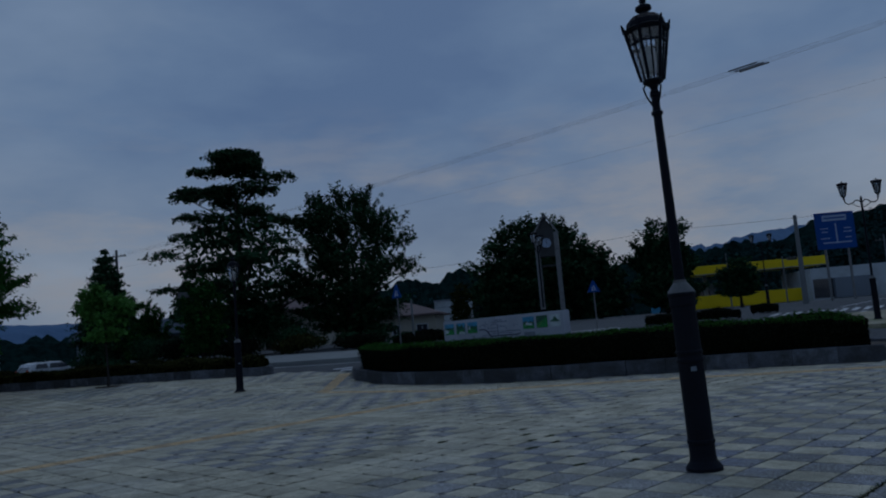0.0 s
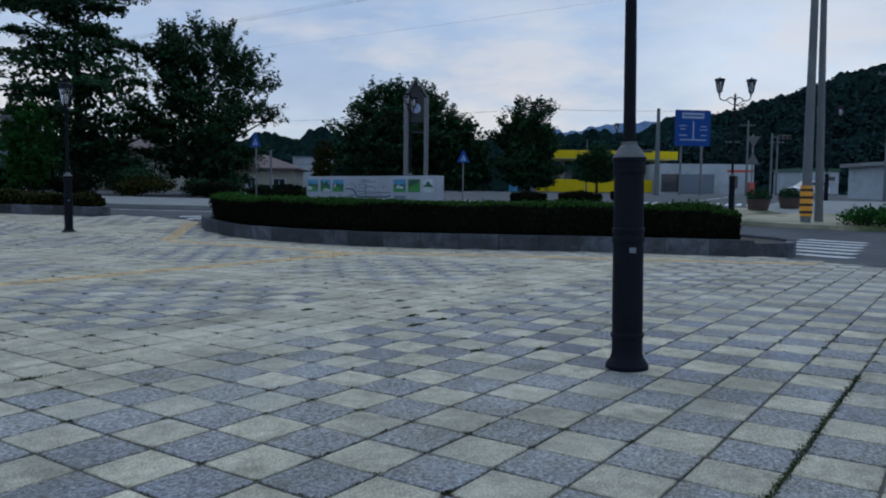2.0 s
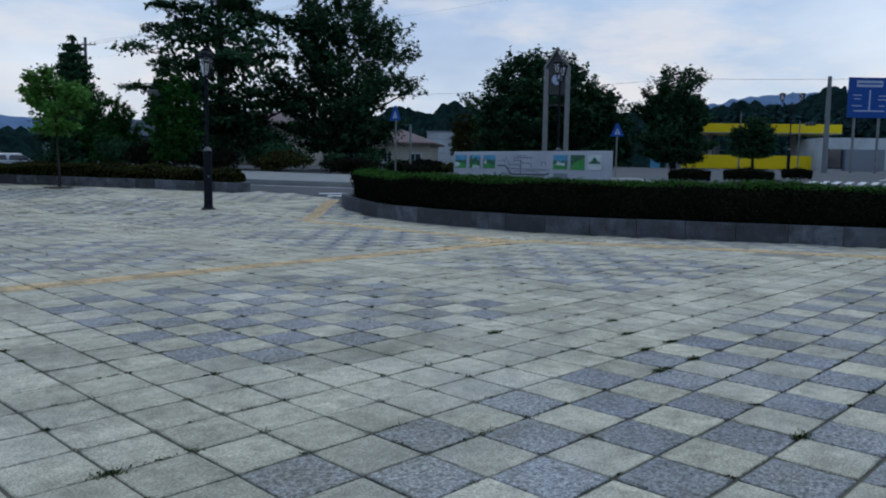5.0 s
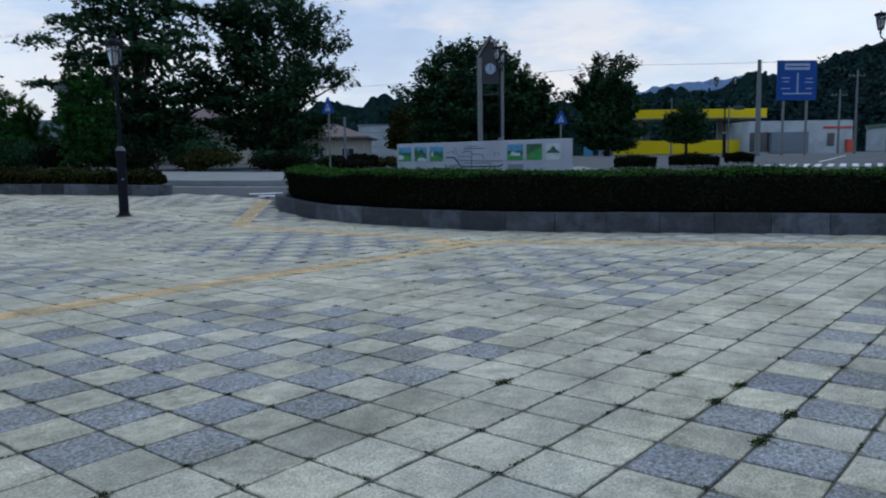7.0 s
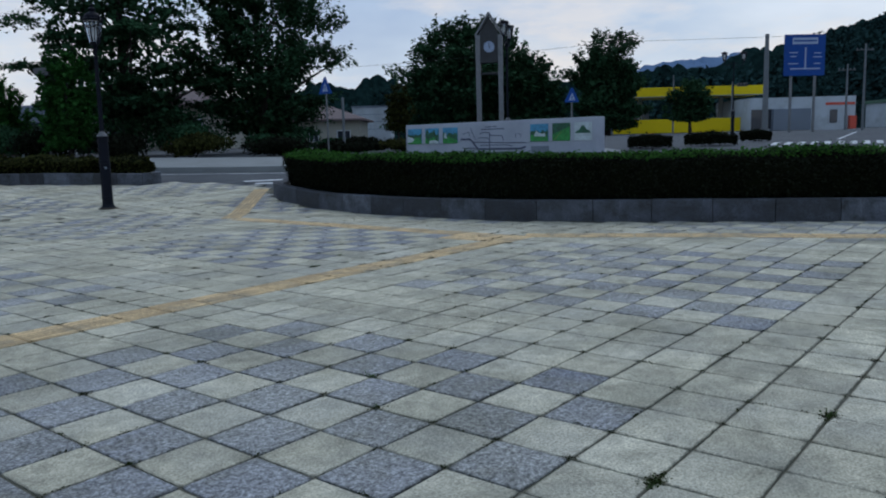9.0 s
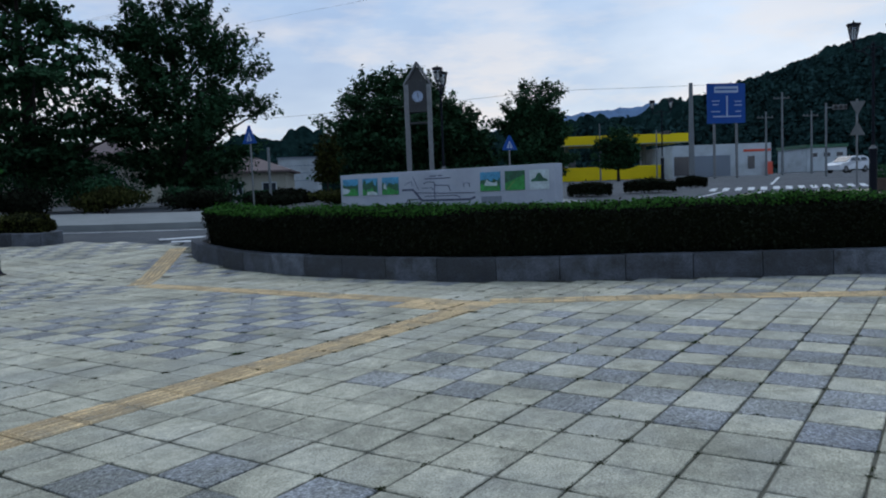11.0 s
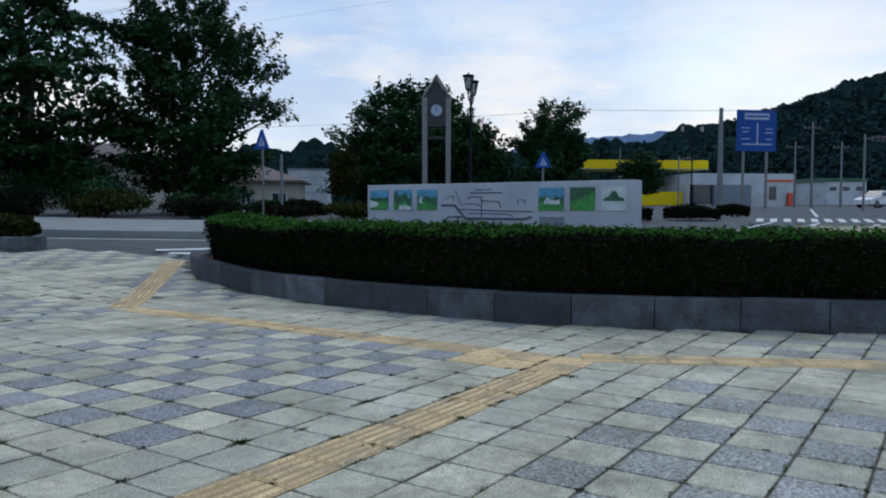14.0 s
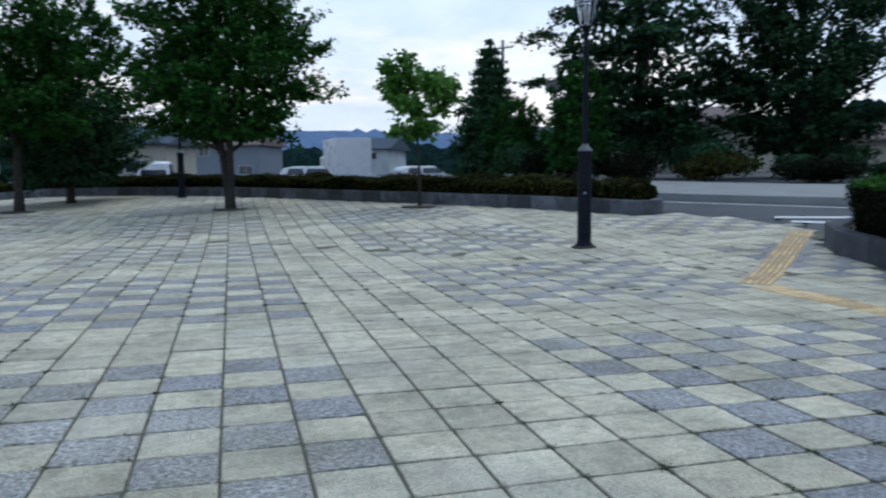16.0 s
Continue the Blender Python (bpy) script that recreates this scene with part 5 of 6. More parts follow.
def truck(x, y, rz):
    root = thing("box_truck", "white box truck parked behind the planter", "truck")
    part("cargo_box", box((-0.6, 0, 1.95), (4.4, 2.1, 2.5), 0, 0.03), M_CAR, root)
    part("cab", box((2.4, 0, 1.35), (1.5, 2.0, 1.7), 0, 0.12), M_CAR, root)
    part("windscreen", box((3.13, 0, 1.65), (0.06, 1.7, 0.7), 0, 0.01), M_WINDOW, root)
    part("chassis", box((0, 0, 0.6), (5.6, 1.6, 0.25)), M_BLACK, root)
    for u in (-1.9, 2.2):
        for s in (-1, 1):
            part("wheel", lathe([(0.25, -0.13), (0.4, -0.12), (0.4, 0.12), (0.25, 0.13)], 16), M_BLACK, root).matrix_local = pose(u, s * 0.85, 0.4, 90)
    placed(root, x, y, rz, -0.05)


truck(4.7, 47.5, 94)


# houses and other buildings: a front along x, depth along +y
def house(x, y, rz, w, d, h, roof_h, wall, roof, label, windows=(), door=None, hip=True, dz=0.0, eave=0.5):
    root = thing("house", label, "house")
    part("wall", box((0, d / 2, h / 2 - 0.3), (w, d, h + 0.6)), wall, root)
    bm = bmesh.new()
    a, b = w / 2 + eave, d / 2 + eave
    r = (w / 2 - d / 2 * 0.8) if hip else w / 2 + eave
    r = max(0.3, r)
    low = [bm.verts.new((u, d / 2 + v, h)) for u, v in ((-a, -b), (a, -b), (a, b), (-a, b))]
    mid = [bm.verts.new((u, d / 2 + v, h + 0.14)) for u, v in ((-a, -b), (a, -b), (a, b), (-a, b))]
    top = [bm.verts.new((-r, d / 2, h + roof_h)), bm.verts.new((r, d / 2, h + roof_h))]
    bm.faces.new(low[::-1])
    for k in range(4):
        bm.faces.new((low[k], low[(k + 1) % 4], mid[(k + 1) % 4], mid[k]))
    bm.faces.new((mid[0], mid[1], top[1], top[0]))
    bm.faces.new((mid[2], mid[3], top[0], top[1]))
    bm.faces.new((mid[1], mid[2], top[1]))
    bm.faces.new((mid[3], mid[0], top[0]))
    bmesh.ops.recalc_face_normals(bm, faces=bm.faces)
    part("roof", bm, roof, root)
    for u, z, ww, hh in windows:
        win = part("window", box((u, -0.01, z), (ww, 0.06, hh)), M_WINDOW, root)
        bm = box((u, -0.04, z + hh / 2), (ww + 0.12, 0.07, 0.07))
        slab(bm, (u, -0.05, z - hh / 2), (ww + 0.16, 0.1, 0.07))
        slab(bm, (u - ww / 2, -0.04, z), (0.07, 0.07, hh))
        slab(bm, (u + ww / 2, -0.04, z), (0.07, 0.07, hh))
        slab(bm, (u, -0.035, z), (0.05, 0.06, hh))
        part("frame", bm, M_WALLW, win)
    if door:
        part("door", box((door, -0.02, 1.0), (0.9, 0.08, 2.0), 0, 0.01), M_BROWN, root)
    placed(root, x, y, rz, dz)
    return root


house(35.4, 38.9, FACE, 8.2, 7.0, 2.5, 1.35, M_WALL, M_ROOF, "low cream house with a brown hipped roof", ((-2.6, 1.4, 0.8, 0.7), (0.6, 1.4, 0.7, 0.8), (2.9, 1.4, 1.0, 0.7)), -1.0, True, -0.75)
house(24.5, 41.5, FACE, 9.0, 6.5, 2.9, 1.3, M_WALL, M_ROOF, "cream house behind the dark trees", ((-2.6, 1.5, 1.6, 1.1), (2.3, 1.5, 1.4, 1.0)), 0.4)
house(19.0, 56.0, FACE + 12, 8.0, 6.5, 3.2, 1.6, M_WALLG, M_ROOFB, "grey house with a dark blue roof", ((-2.0, 1.7, 1.4, 1.0), (1.8, 1.7, 1.2, 1.0)), 0.2, False, -0.2)
house(12.0, 88.0, FACE + 22, 7.0, 7.0, 3.6, 1.5, M_WALLW, M_ROOFB, "two-storey pale house with a dark blue-grey roof", ((-1.6, 2.9, 1.3, 0.8), (1.6, 2.9, 1.2, 0.8), (0.0, 1.2, 1.8, 1.0)), None, False)
house(-3.0, 96.0, FACE + 25, 9.0, 7.0, 4.3, 1.4, M_WALLG, M_ROOF, "grey two-storey house with a dark roof", ((-2.6, 3.6, 1.4, 0.9), (0.4, 3.6, 1.2, 0.9), (2.8, 1.4, 1.8, 1.0)), None, False)
house(-12.0, 66.0, FACE + 35, 10.0, 7.0, 3.4, 1.4, M_WALL, M_ROOFB, "pale low house beyond the parking lot", ((-3.0, 1.7, 1.6, 1.0), (2.4, 1.7, 1.6, 1.0)), 0.0, False)
house(-24.0, 54.0, FACE + 45, 10.0, 7.0, 3.6, 1.5, M_WALLG, M_ROOF, "grey house beyond the planter", ((-3.0, 1.7, 1.6, 1.0), (2.4, 1.7, 1.6, 1.0)), 0.0)
house(14.5, 39.0, FACE + 15, 4.2, 3.5, 1.7, 0.9, M_WALLW, M_ROOFB, "small shed with a dark pitched roof", ((0.8, 1.0, 0.8, 0.6),), -0.8, False)

hall = thing("hall", "white flat-roofed hall beyond the houses", "building")
part("wall", box((0, 4, 3.0), (4.6, 8, 6.6), 0, 0.02), M_WALLW, hall)
part("parapet", box((0, 4, 6.35), (4.8, 8.2, 0.2)), M_WALLG, hall)
for k in range(3):
    part("cladding_seam", box((0, -0.02, 3.6 + 0.9 * k), (4.6, 0.04, 0.05)), M_WALLG, hall)
placed(hall, 65.9, 61.0, FACE, -1.0)

station = thing("fuel_station", "fuel station with a bright yellow canopy and fence", "fuel station")
part("canopy", box((4.6, 4, 5.3), (17.6, 8.5, 1.15), 0, 0.04), M_YELLOW, station)
part("canopy_edge", box((4.6, -0.28, 4.68), (17.6, 0.1, 0.12)), M_PAVE2, station)
for u in (-2.2, 3.0, 8.6):
    part("column", box((u, 3.5, 2.3), (0.5, 0.5, 4.8), 0, 0.03), M_PAVE2, station)
part("kiosk", box((-3.4, 8.5, 1.8), (6.5, 4, 3.6)), M_WALLG, station)
part("kiosk_window", box((-3.0, 6.48, 1.9), (4.0, 0.08, 1.5)), M_WINDOW, station)
part("fence", box((0.8, -3.2, 0.9), (16.0, 0.2, 1.7), 0, 0.02), M_YELLOW, station, "low bright yellow wall")
for u in (-1.2, 2.2, 5.6):
    part("fuel_pump", box((u, 1.6, 0.9), (0.9, 0.6, 1.8), 0, 0.04), M_ORANGE, station)
part("price_board", box((-9.6, 2.0, 1.6), (1.2, 0.2, 3.2), 0, 0.02), M_SKYPRINT, station)
placed(station, 93.0, 34.6, FACE)

store = thing("store", "white flat-roofed store with a red stripe", "shop")
part("wall", box((0, 6, 1.9), (13.0, 12, 4.2), 0, 0.03), M_WALLW, store)
part("red_stripe", box((4.6, -0.03, 3.1), (3.6, 0.06, 0.3)), M_RED, store)
part("grey_front", box((-1.6, -0.4, 1.3), (4.6, 0.8, 2.6), 0, 0.02), M_WALLG, store, "grey lean-to front")
part("glass_front", box((-5.0, -0.04, 1.4), (2.6, 0.1, 2.4)), M_WINDOW, store)
part("doorway", box((3.8, -0.03, 1.6), (0.9, 0.08, 1.6)), M_WINDOW, store)
part("sign_box", box((6.0, -0.3, 0.8), (0.8, 0.5, 1.6), 0, 0.05), M_RED, store)
placed(store, 98.4, 19.0, FACE)

shed = thing("warehouse", "long pale warehouse with a green roof edge", "building")
part("wall", box((0, 5, 0.9), (7.4, 10, 4.2)), M_WALLW, shed)
part("roof", box((0, 5, 3.25), (7.8, 10.4, 0.6)), M_HILLPRINT, shed)
for k in range(3):
    part("window", box((-2.4 + 2.4 * k, -0.02, 1.7), (1.2, 0.08, 0.7)), M_WINDOW, shed)
placed(shed, 150.0, 13.5, FACE, 1.3)

rail = thing("station_building", "low grey station building beyond the crossing", "building")
part("wall", box((0, 4, 1.2), (16.0, 8, 2.8)), M_WALLW, rail)
part("roof", box((0, 4, 2.75), (17.0, 9.0, 0.3), 0, 0.03), M_PAVE2, rail)
for k in range(4):
    part("window", box((-5.4 + 3.6 * k, -0.02, 1.4), (1.8, 0.08, 1.0)), M_WINDOW, rail)
placed(rail, 62.0, -14.0, FACE)

lights = thing("floodlight_post", "grey post with a square lantern head", "street lamp")
part("pole", lathe([(0.06, -0.1), (0.04, 3.5)], 10), M_DARKSTEEL, lights)
part("head", box((0, 0, 3.62), (0.62, 0.5, 0.3), 0, 0.04), M_DARKSTEEL, lights)
placed(lights, 9.8, 25.9, FACE)


# cables
def cable(a, b, sag, r=0.009, sleeve=0.0):
    bm = bmesh.new()
    a, b = Vector(a), Vector(b)
    pts = []
    for k in range(17):
        f = k / 16
        p = a.lerp(b, f)
        p.z -= sag * 4 * f * (1 - f)
        pts.append(p)
    tube(bm, pts, r, 5)
    ob = part("power_cable", bm, M_BLACK)
    tagged(ob, "thin black overhead power cable", "cable", "overhead cables")
    if sleeve:
        bm = bmesh.new()
        ends = [a.lerp(b, f) for f in (sleeve - 0.011, sleeve + 0.011)]
        for k, f in enumerate((sleeve - 0.011, sleeve + 0.011)):
            ends[k].z -= sag * 4 * f * (1 - f)
        tube(bm, ends, 0.035, 8)
        part("sleeve", bm, M_BLACK, ob, "thick dark insulating sleeve")


for off in (0.0, 0.28, 0.62):
    cable((23.5 + off, -6.8, 12.0 + 0.6 * off), (15.8 + off, 49.0, 9.7 + 0.6 * off), 0.5, 0.005, 0.11 + 0.02 * off)
cable((23.5, -6.8, 9.9), (15.8, 49.0, 8.8), 0.5, 0.003)
cable((23.5, -6.8, 11.6), (33.0, -30.0, 12.5), 0.4, 0.006)
cable((23.5, -6.8, 9.6), (33.0, -30.0, 10.2), 0.4, 0.006)
cable((51.8, 20.9, 8.7), (57.2, 7.0, 8.3), 0.05, 0.012)
cable((51.8, 20.9, 8.7), (38.0, 62.0, 8.2), 0.4, 0.012)


# hills and woods
def ridge(name, label, material, bearings, dist, depth, bump, seed, base=-2.0, steps=220):
    """A wooded slope: bearings are (degrees, crest height) pairs seen from the plaza."""
    rng = np.random.default_rng(seed)
    deg = np.linspace(bearings[0][0], bearings[-1][0], steps)
    crest = np.interp(deg, [b[0] for b in bearings], [b[1] for b in bearings])
    vs, rows = [], 14
    for k in range(rows):
        f = k / (rows - 1)
        for a, c in zip(deg, crest):
            r = dist + depth * f
            x, y = -3 + r * math.cos(radians(a)), -5 + r * math.sin(radians(a))
            z = base + (c - base) * math.sin(f * math.pi / 2) ** 1.3
            w = noise.fractal((x / (bump * 3), y / (bump * 3), z / (bump * 3) + seed), 0.8, 2.0, 4) * bump * 0.8
            w += abs(noise.noise((x / bump, y / bump, seed))) * bump * 0.9
            vs.append((x, y, z + w * min(1, f * 2 + 0.2)))
    fs = [(k * steps + i, k * steps + i + 1, (k + 1) * steps + i + 1, (k + 1) * steps + i) for k in range(rows - 1) for i in range(steps - 1)]
    ob = raw(name, vs, fs, material)
    return tagged(ob, label, "hill", kind="structure")


ridge("hill_far", "distant wooded ridge tinted blue for haze", M_HAZE, ((8, 250), (15, 248), (19, 246), (21, 236), (23, 232), (25, 214), (28, 205), (31, 160)), 2400, 300, 12, 3, steps=90)
ridge("hill_left", "distant hill beyond the town tinted blue for haze", M_HAZE, ((58, 60), (68, 78), (76, 88), (82, 96), (90, 92), (100, 110), (115, 70)), 1500, 300, 8, 4, steps=90)
ridge("hill_near", "dark green wooded hillside", M_FOREST, ((-40, 38), (-20, 42), (-6, 43), (0, 43), (3, 44.5), (5, 44.5), (7, 41.5), (9.5, 36.5), (11.3, 33.2), (14.4, 29.8), (16, 27.6), (20, 21), (24, 14)), 210, 90, 3.4, 5, steps=420)
ridge("woods", "dark green line of trees behind the houses", M_FOREST, ((16, 15), (22, 13), (27, 11), (33, 10), (40, 11.5), (44, 12), (50, 10.5), (58, 9)), 130, 26, 2.6, 6, steps=260)
ridge("woods_left", "dark green trees far behind the houses", M_FOREST, ((58, 9), (70, 7), (90, 6), (110, 7), (130, 9)), 140, 26, 2.6, 7, steps=200)


def hillside_trees(name, label, bearings, dist, depth, seed, crowns, size, material, base=-2.0):
    """Rounded crowns standing close together on a slope, each a bunch of big leaf sprays."""
    rng = np.random.default_rng(seed)
    a = rng.uniform(bearings[0][0], bearings[-1][0], crowns)
    f = rng.uniform(0.08, 1.0, crowns)
    c = np.interp(a, [b[0] for b in bearings], [b[1] for b in bearings])
    r = dist + depth * f
    hub = np.stack([-3 + r * np.cos(np.radians(a)), -5 + r * np.sin(np.radians(a)), base + (c - base) * np.sin(f * math.pi / 2) ** 1.3 - size * 0.85], axis=1)
    wide = size * rng.uniform(0.6, 1.35, crowns)
    n = 130
    d = rng.normal(0, 1, (crowns, n, 3))
    d[:, :, 2] = np.abs(d[:, :, 2]) * 1.1
    d /= np.linalg.norm(d, axis=2)[:, :, None]
    p = hub[:, None, :] + d * wide[:, None, None] * rng.uniform(0.75, 1.05, (crowns, n, 1)) * (1, 1, 1.05)
    me_root = thing(name, label, "woods", kind="stuff")
    leaves("crowns", leaf_cloud(p.reshape(-1, 3), d.reshape(-1, 3), size * 0.26, rng, 0.45), material, me_root)


hillside_trees("hillside_woods", "dark green wooded hillside of rounded crowns", ((-12, 40), (0, 42), (5, 43.5), (9.5, 36), (14.4, 29), (20, 20), (25, 12)), 205, 95, 31, 1300, 4.6, M_WOODS)
hillside_trees("town_woods", "dark green trees standing behind the houses", ((14, 13), (22, 12), (27, 9), (33, 8), (40, 9.5), (44, 10), (50, 8.5), (58, 7)), 126, 26, 32, 300, 3.0, M_WOODS)


# ---- paving ----
TILE = 0.4


def is_dark(i, j):
    """Square fields of chequered tiles, with plain bands between them."""
    if (i + j) % 2:
        return False
    if j <= -19:
        return True
    row = (j >= 0 and j % 13 <= 8) or (-14 <= j <= -6)
    return row and i % 13 <= 8


def tactile_at(i, j):
    return (j == -3 and -40 <= i <= 8) or (i in (8, 9) and j in (-1, -2, -3) and j > -4) or (i == 9 and 0 <= j <= 13)


def tile_corners(seed):
    rng = random.Random(seed)
    g, c = 0.006 + rng.uniform(0, 0.004), 0.006
    h = TILE / 2 - g
    low = [(-h, -h), (h, -h), (h, h), (-h, h)]
    t = h - c
    top = [(-t, -t), (t, -t), (t, t), (-t, t)]
    return [(x, y, -0.05) for x, y in low] + [(x, y, -0.005) for x, y in low] + [(x, y, 0.0) for x, y in top]


TILE_FACES = [(8, 9, 10, 11)] + [(4 + k, 4 + (k + 1) % 4, 8 + (k + 1) % 4, 8 + k) for k in range(4)] + [(k, (k + 1) % 4, 4 + (k + 1) % 4, 4 + k) for k in range(4)]


def tactile_mesh(dots):
    bm = bmesh.new()
    vs = [bm.verts.new(v) for v in tile_corners(1)]
    for f in TILE_FACES:
        bm.faces.new([vs[k] for k in f])
    if dots:
        for a in range(5):
            for b in range(5):
                lathe([(0.018, 0.0), (0.011, 0.005)], 6, bm, ((a - 2) * 0.075, (b - 2) * 0.075))
    else:
        for k in range(5):
            y = (k - 2) * 0.076
            q = [bm.verts.new(p) for p in ((-0.18, y - 0.022, 0), (0.18, y - 0.022, 0), (0.18, y + 0.022, 0), (-0.18, y + 0.022, 0), (-0.176, y - 0.014, 0.006), (0.176, y - 0.014, 0.006), (0.176, y + 0.014, 0.006), (-0.176, y + 0.014, 0.006))]
            bm.faces.new(q[4:])
            for e in range(4):
                bm.faces.new((q[e], q[(e + 1) % 4], q[4 + (e + 1) % 4], q[4 + e]))
    me = bpy.data.meshes.new("tactile_tile")
    bm.to_mesh(me)
    bm.free()
    me.materials.append(M_TACTILE)
    me.materials.append(M_DIRTTACTILE)
    if not dots:
        me.polygons[0].material_index = 1
    return me


def tile_mesh(name, material, seed):
    me = bpy.data.meshes.new(name)
    me.from_pydata(tile_corners(seed), [], TILE_FACES)
    me.materials.append(material)
    return me


def oblique_strip(root, mesh, pts):
    """Tactile blocks laid one after another along a slanting line, a little proud of the paving."""
    c = smooth_curve(pts, TILE)
    for a, b in zip(c, c[1:]):
        m = (a + b) / 2
        d = b - a
        ob = new("tactile_tile", mesh)
        ob.parent = root
        slope = math.degrees(math.atan2(ground_z(*b) - ground_z(*a), float(np.linalg.norm(d))))
        ob.matrix_local = pose(m[0], m[1], ground_z(*m) + 0.007, 0, -slope, math.degrees(math.atan2(d[1], d[0])))


def pave():
    root = thing("plaza_paving", "pale and blue-grey square stone paving in chequered fields", "paving", kind="structure")
    rng = random.Random(4)
    bar, dot = tactile_mesh(False), tactile_mesh(True)
    meshes = {False: [tile_mesh("tile", M_LIGHT, k) for k in range(4)], True: [tile_mesh("tile", M_DARK, k) for k in range(4)]}
    joined = {False: ([], []), True: ([], [])}
    shapes = [np.array(tile_corners(k)) for k in range(4)]
    faces = np.array(TILE_FACES[0:1] + TILE_FACES[1:])
    I, J = np.meshgrid(np.arange(-62, 26), np.arange(-62, 90), indexing="ij")
    ok = inside((I + 0.5) * TILE, (J + 0.5) * TILE, plaza)
    for i, j in zip(I[ok], J[ok]):
        i, j = int(i), int(j)
        x, y = (i + 0.5) * TILE, (j + 0.5) * TILE
        z = ground_z(x, y) + rng.uniform(-0.0025, 0.0025)
        if tactile_at(i, j):
            ob = new("tactile_tile", dot if (i in (8, 9) and j in (-1, -2, -3)) or (i == 9 and j >= 12) else bar)
            ob.parent = root
            ob.matrix_local = pose(x, y, z + 0.002, 0, 0, 90 if i == 9 and j >= 0 else 0)
            continue
        dark = is_dark(i, j)
        rise_x = (ground_z(x + 0.2, y) - ground_z(x - 0.2, y)) / 0.4
        rise_y = (ground_z(x, y + 0.2) - ground_z(x, y - 0.2)) / 0.4
        turn = (math.degrees(math.atan(rise_y)) + rng.uniform(-0.3, 0.3), -math.degrees(math.atan(rise_x)) + rng.uniform(-0.3, 0.3), rng.uniform(-0.5, 0.5))
        if -13 <= i <= 2 and -14 <= j <= 3:
            ob = new("tile", meshes[dark][rng.randrange(4)])
            ob.parent = root
            ob.matrix_local = pose(x, y, z, *turn)
        else:
            v = shapes[rng.randrange(4)] @ np.array(pose(0, 0, 0, *turn).to_3x3()).T + (x, y, z)
            vs, fs = joined[dark]
            fs.extend([tuple(k + 12 * len(vs) for k in f) for f in TILE_FACES])
            vs.append(v)
    for dark, (vs, fs) in joined.items():
        ob = raw("tiles", np.concatenate(vs).tolist(), fs, M_DARK if dark else M_LIGHT, root)
        tagged(ob, kind="stuff")
    oblique_strip(root, bar, [(3.75, 5.75), (5.6, 7.6), (7.7, 9.7)])
    oblique_strip(root, bar, [(4.0, -1.0), (4.55, -2.1), (5.2, -3.4), (6.0, -5.2), (6.9, -7.4), (8.0, -9.6)])
    # the bed in which the tiles lie
    n = 66
    xs, ys = np.linspace(-26, 18, n), np.linspace(-26, 37, n)
    bm = bmesh.new()
    grid = [[bm.verts.new((x, y, ground_z(x, y) - 0.012)) for y in ys] for x in xs]
    for a in range(n - 1):
        for b in range(n - 1):
            cx, cy = (xs[a] + xs[a + 1]) / 2, (ys[b] + ys[b + 1]) / 2
            if inside(np.array([cx]), np.array([cy]), plaza)[0]:
                bm.faces.new((grid[a][b], grid[a + 1][b], grid[a + 1][b + 1], grid[a][b + 1]))
    for v in [v for v in bm.verts if not v.link_faces]:
        bm.verts.remove(v)
    part("joint_bed", bm, M_BED, root, "dark mossy soil in the joints")


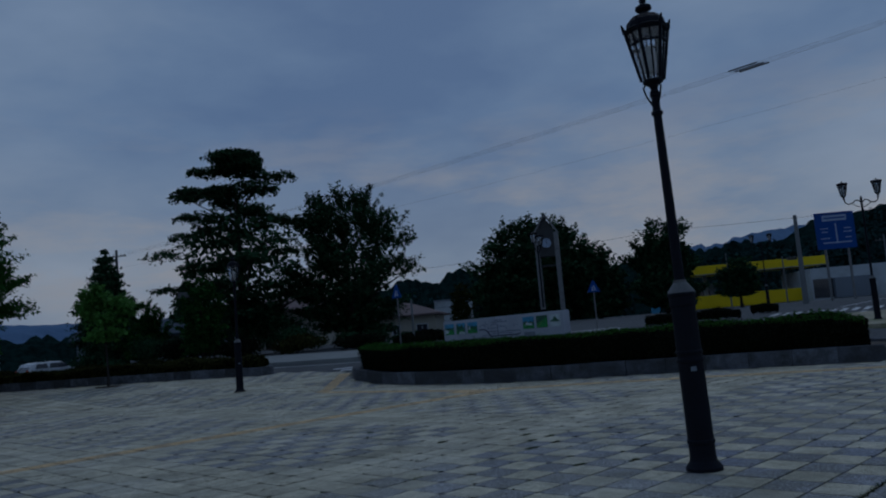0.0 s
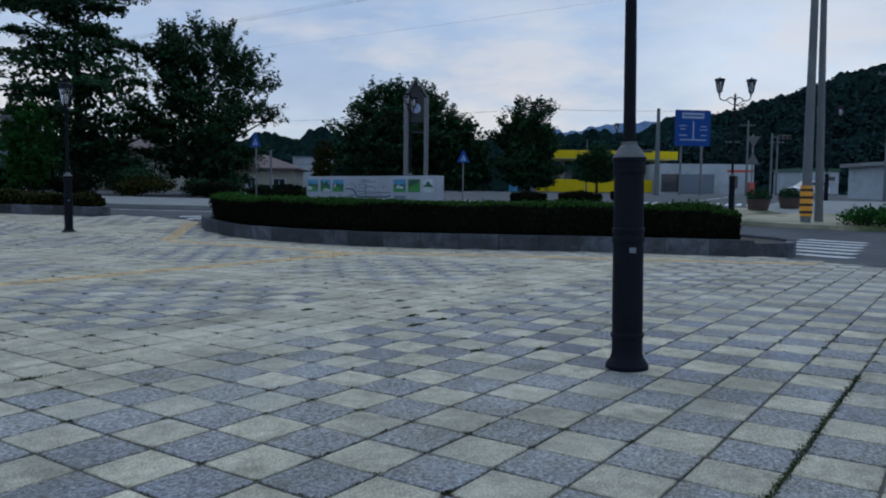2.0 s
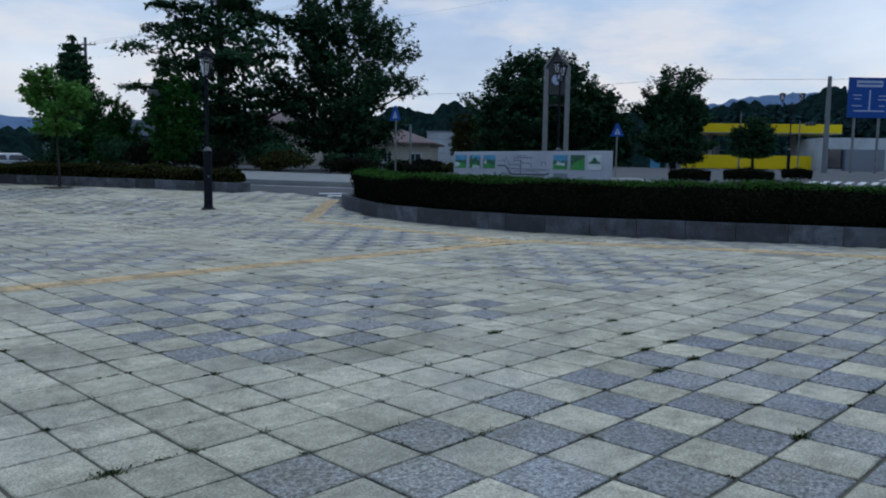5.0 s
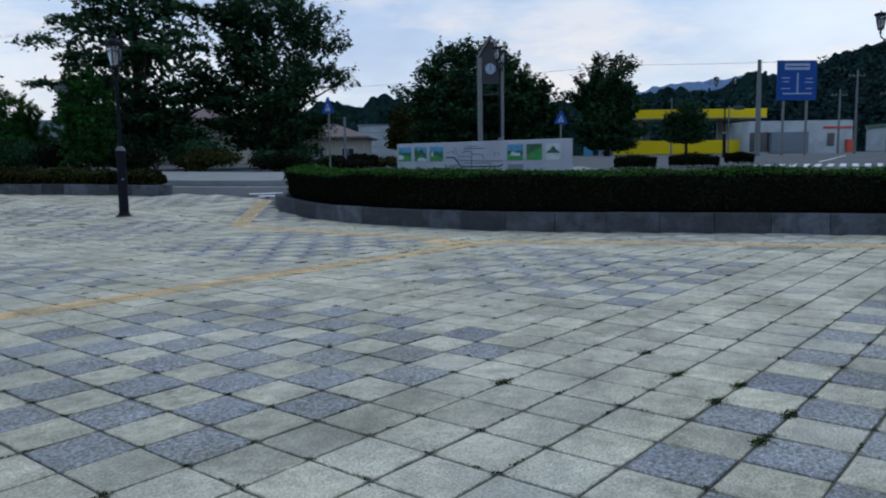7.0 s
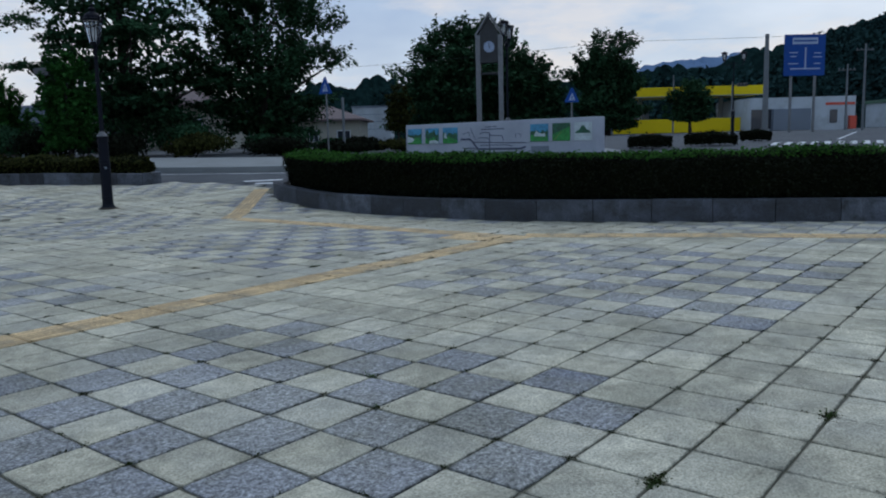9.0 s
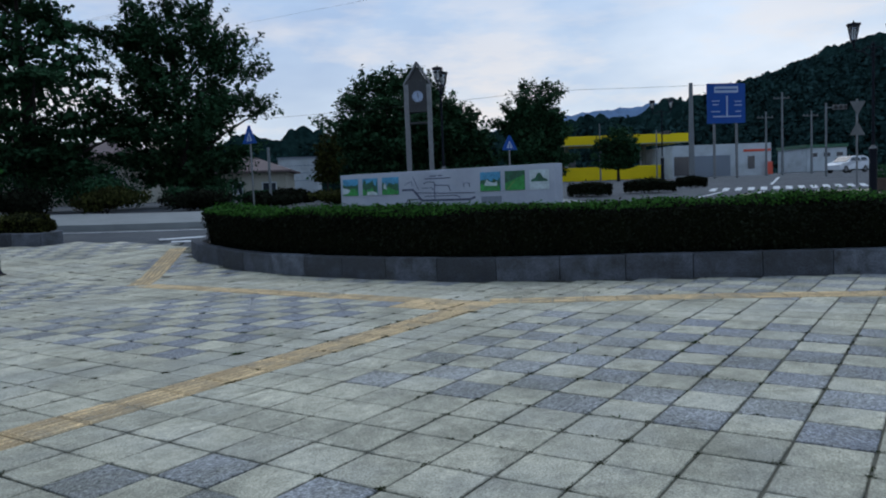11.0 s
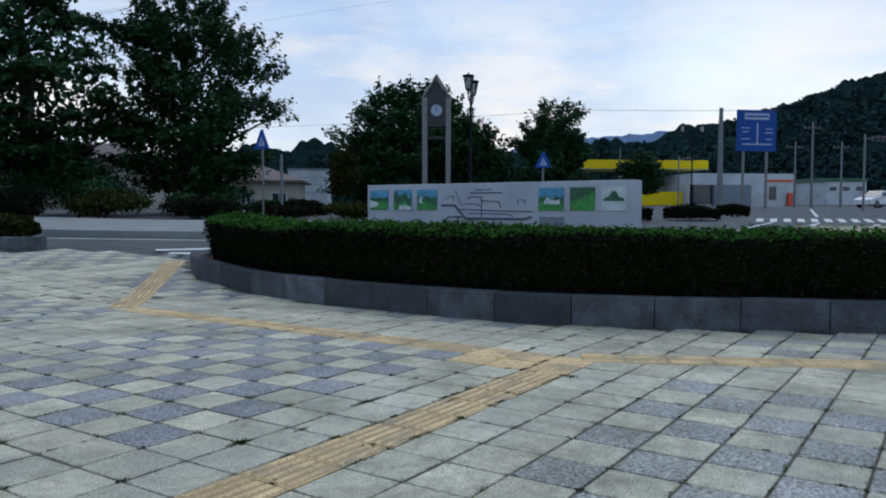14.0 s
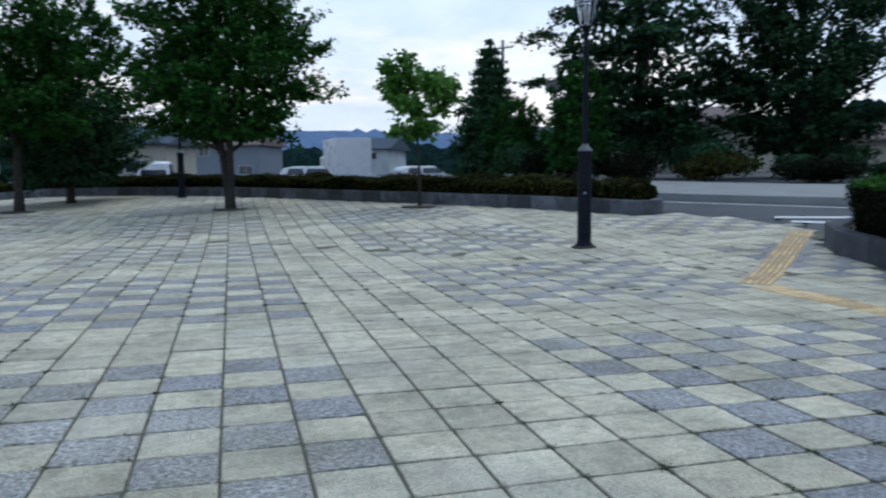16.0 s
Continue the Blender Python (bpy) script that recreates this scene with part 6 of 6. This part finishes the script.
def weeds():
    """Moss and short grass in the joints: dark lumps at corners and edges, tufts along some lines."""
    rng = np.random.default_rng(8)
    moss, grass = [], []
    for k in range(11000):
        i, j = rng.integers(-45, 16), rng.integers(-50, 60)
        corner = rng.random() < 0.62
        along = 0.0 if corner else rng.uniform(0, TILE)
        x, y = (i * TILE, j * TILE + along) if rng.random() < 0.3 else (i * TILE + along, j * TILE)
        patch = noise.noise((x * 0.35, y * 0.35, 3.0))
        if patch < -0.12:
            continue
        spread = rng.uniform(0.006, 0.014) * (1.7 if corner else 1.0) * (1 + max(0, patch))
        n = int(rng.integers(10, 30))
        stretch = (1.0, 1.0) if corner else ((0.5, 2.2) if abs(x / TILE - round(x / TILE)) < 1e-6 else (2.2, 0.5))
        q = np.stack([x + rng.normal(0, spread * stretch[0], n), y + rng.normal(0, spread * stretch[1], n), np.zeros(n)], axis=1)
        moss.append(q)
        if patch > 0.34 and rng.random() < 0.25:
            m = int(rng.integers(6, 26))
            grass.append(np.stack([x + rng.normal(0, 0.02 * stretch[0], m), y + rng.normal(0, 0.02 * stretch[1], m), np.zeros(m)], axis=1))
    for k in range(45):
        x = rng.uniform(-0.5, 6.0)
        y = (-1.2, -0.8, -0.4)[int(rng.integers(0, 3))]
        if rng.random() < 0.4:
            x, y = round(x / TILE) * TILE, y + rng.uniform(-0.3, 0.3)
        n = int(rng.integers(30, 90))
        long = rng.uniform(0.02, 0.05)
        moss.append(np.stack([x + rng.normal(0, long, n), y + rng.normal(0, 0.012, n) + 0.01 * np.sin(x * 9), np.zeros(n)], axis=1))
    # one joint is overgrown from end to end, and some crossings carry a thick tuft
    for x in np.arange(-6.0, -2.6, 0.025):
        thick = 0.010 + 0.012 * max(0.0, noise.noise((x * 2.2, 1.0, 5.0)) + 0.35)
        moss.append(np.stack([x + rng.normal(0, 0.02, 14), -11.6 + rng.normal(0, thick, 14), np.zeros(14)], axis=1))
        grass.append(np.stack([x + rng.normal(0, 0.02, 3), -11.6 + rng.normal(0, thick, 3), np.zeros(3)], axis=1))
    for x, y in ((-2.8, -6.0), (-2.4, -7.2), (-2.0, -7.2), (-2.4, -7.6), (-2.9, -7.6), (-1.6, -6.4), (-2.0, -6.8), (-6.4, -6.8), (-3.6, -8.8), (-3.2, -9.2), (0.4, -0.4), (2.2, 5.8), (4.6, 4.4), (1.7, 8.5)):
        for m, pts, reach in ((260, moss, 0.035), (45, grass, 0.03)):
            pts.append(np.stack([x + rng.normal(0, reach * 1.3, m), y + rng.normal(0, reach * 0.6, m), np.zeros(m)], axis=1))
    # litter and moss gathered at the foot of the island kerb
    foot = smooth_curve(ISLAND_FRONT, 0.12)
    away = normals(foot)
    for p, q in zip(foot, away):
        if noise.noise((p[0] * 0.8, p[1] * 0.8, 9.0)) > -0.15:
            m = int(rng.integers(14, 50))
            off = 0.012 + np.abs(rng.normal(0, 0.06, m))
            moss.append(np.stack([p[0] - q[0] * off + rng.normal(0, 0.02, m), p[1] - q[1] * off + rng.normal(0, 0.02, m), np.zeros(m)], axis=1))
    root = thing("joint_weeds", "moss and short grass growing in the paving joints", "weeds", kind="stuff")
    for name, pts, size, flat, upright, material in (("moss", moss, 0.009, 0.5, True, M_MOSS), ("blades", grass, 0.034, 0.07, False, M_GRASS)):
        P = np.concatenate(pts)
        P = P[inside(P[:, 0], P[:, 1], plaza)]
        P[:, 2] = [ground_z(a, b) + (0.003 if upright else -0.004) for a, b in P[:, :2]]
        D = rng.normal(0, 0.35 if upright else 1.0, P.shape)
        D[:, 2] = D[:, 2] * 0.3 + (1.0 if upright else 0.0)
        leaves(name, leaf_cloud(P, D, size, rng, flat), material, root)


pave()
weeds()
for x, y, r in ((-2.32, 21.75, 0.55), (2.74, 18.87, 0.52), (-8.9, 25.6, 0.6), (3.5, 9.95, 0.22)):
    root = thing("tree_pit" if r > 0.5 else "lamp_footing", "dark patch of bare soil in the paving", "soil", kind="structure")
    part("soil", lathe([(r, -0.02), (r * 0.96, 0.02), (r * 0.4, 0.035)], 18), M_SOIL, root)
    placed(root, x, y)
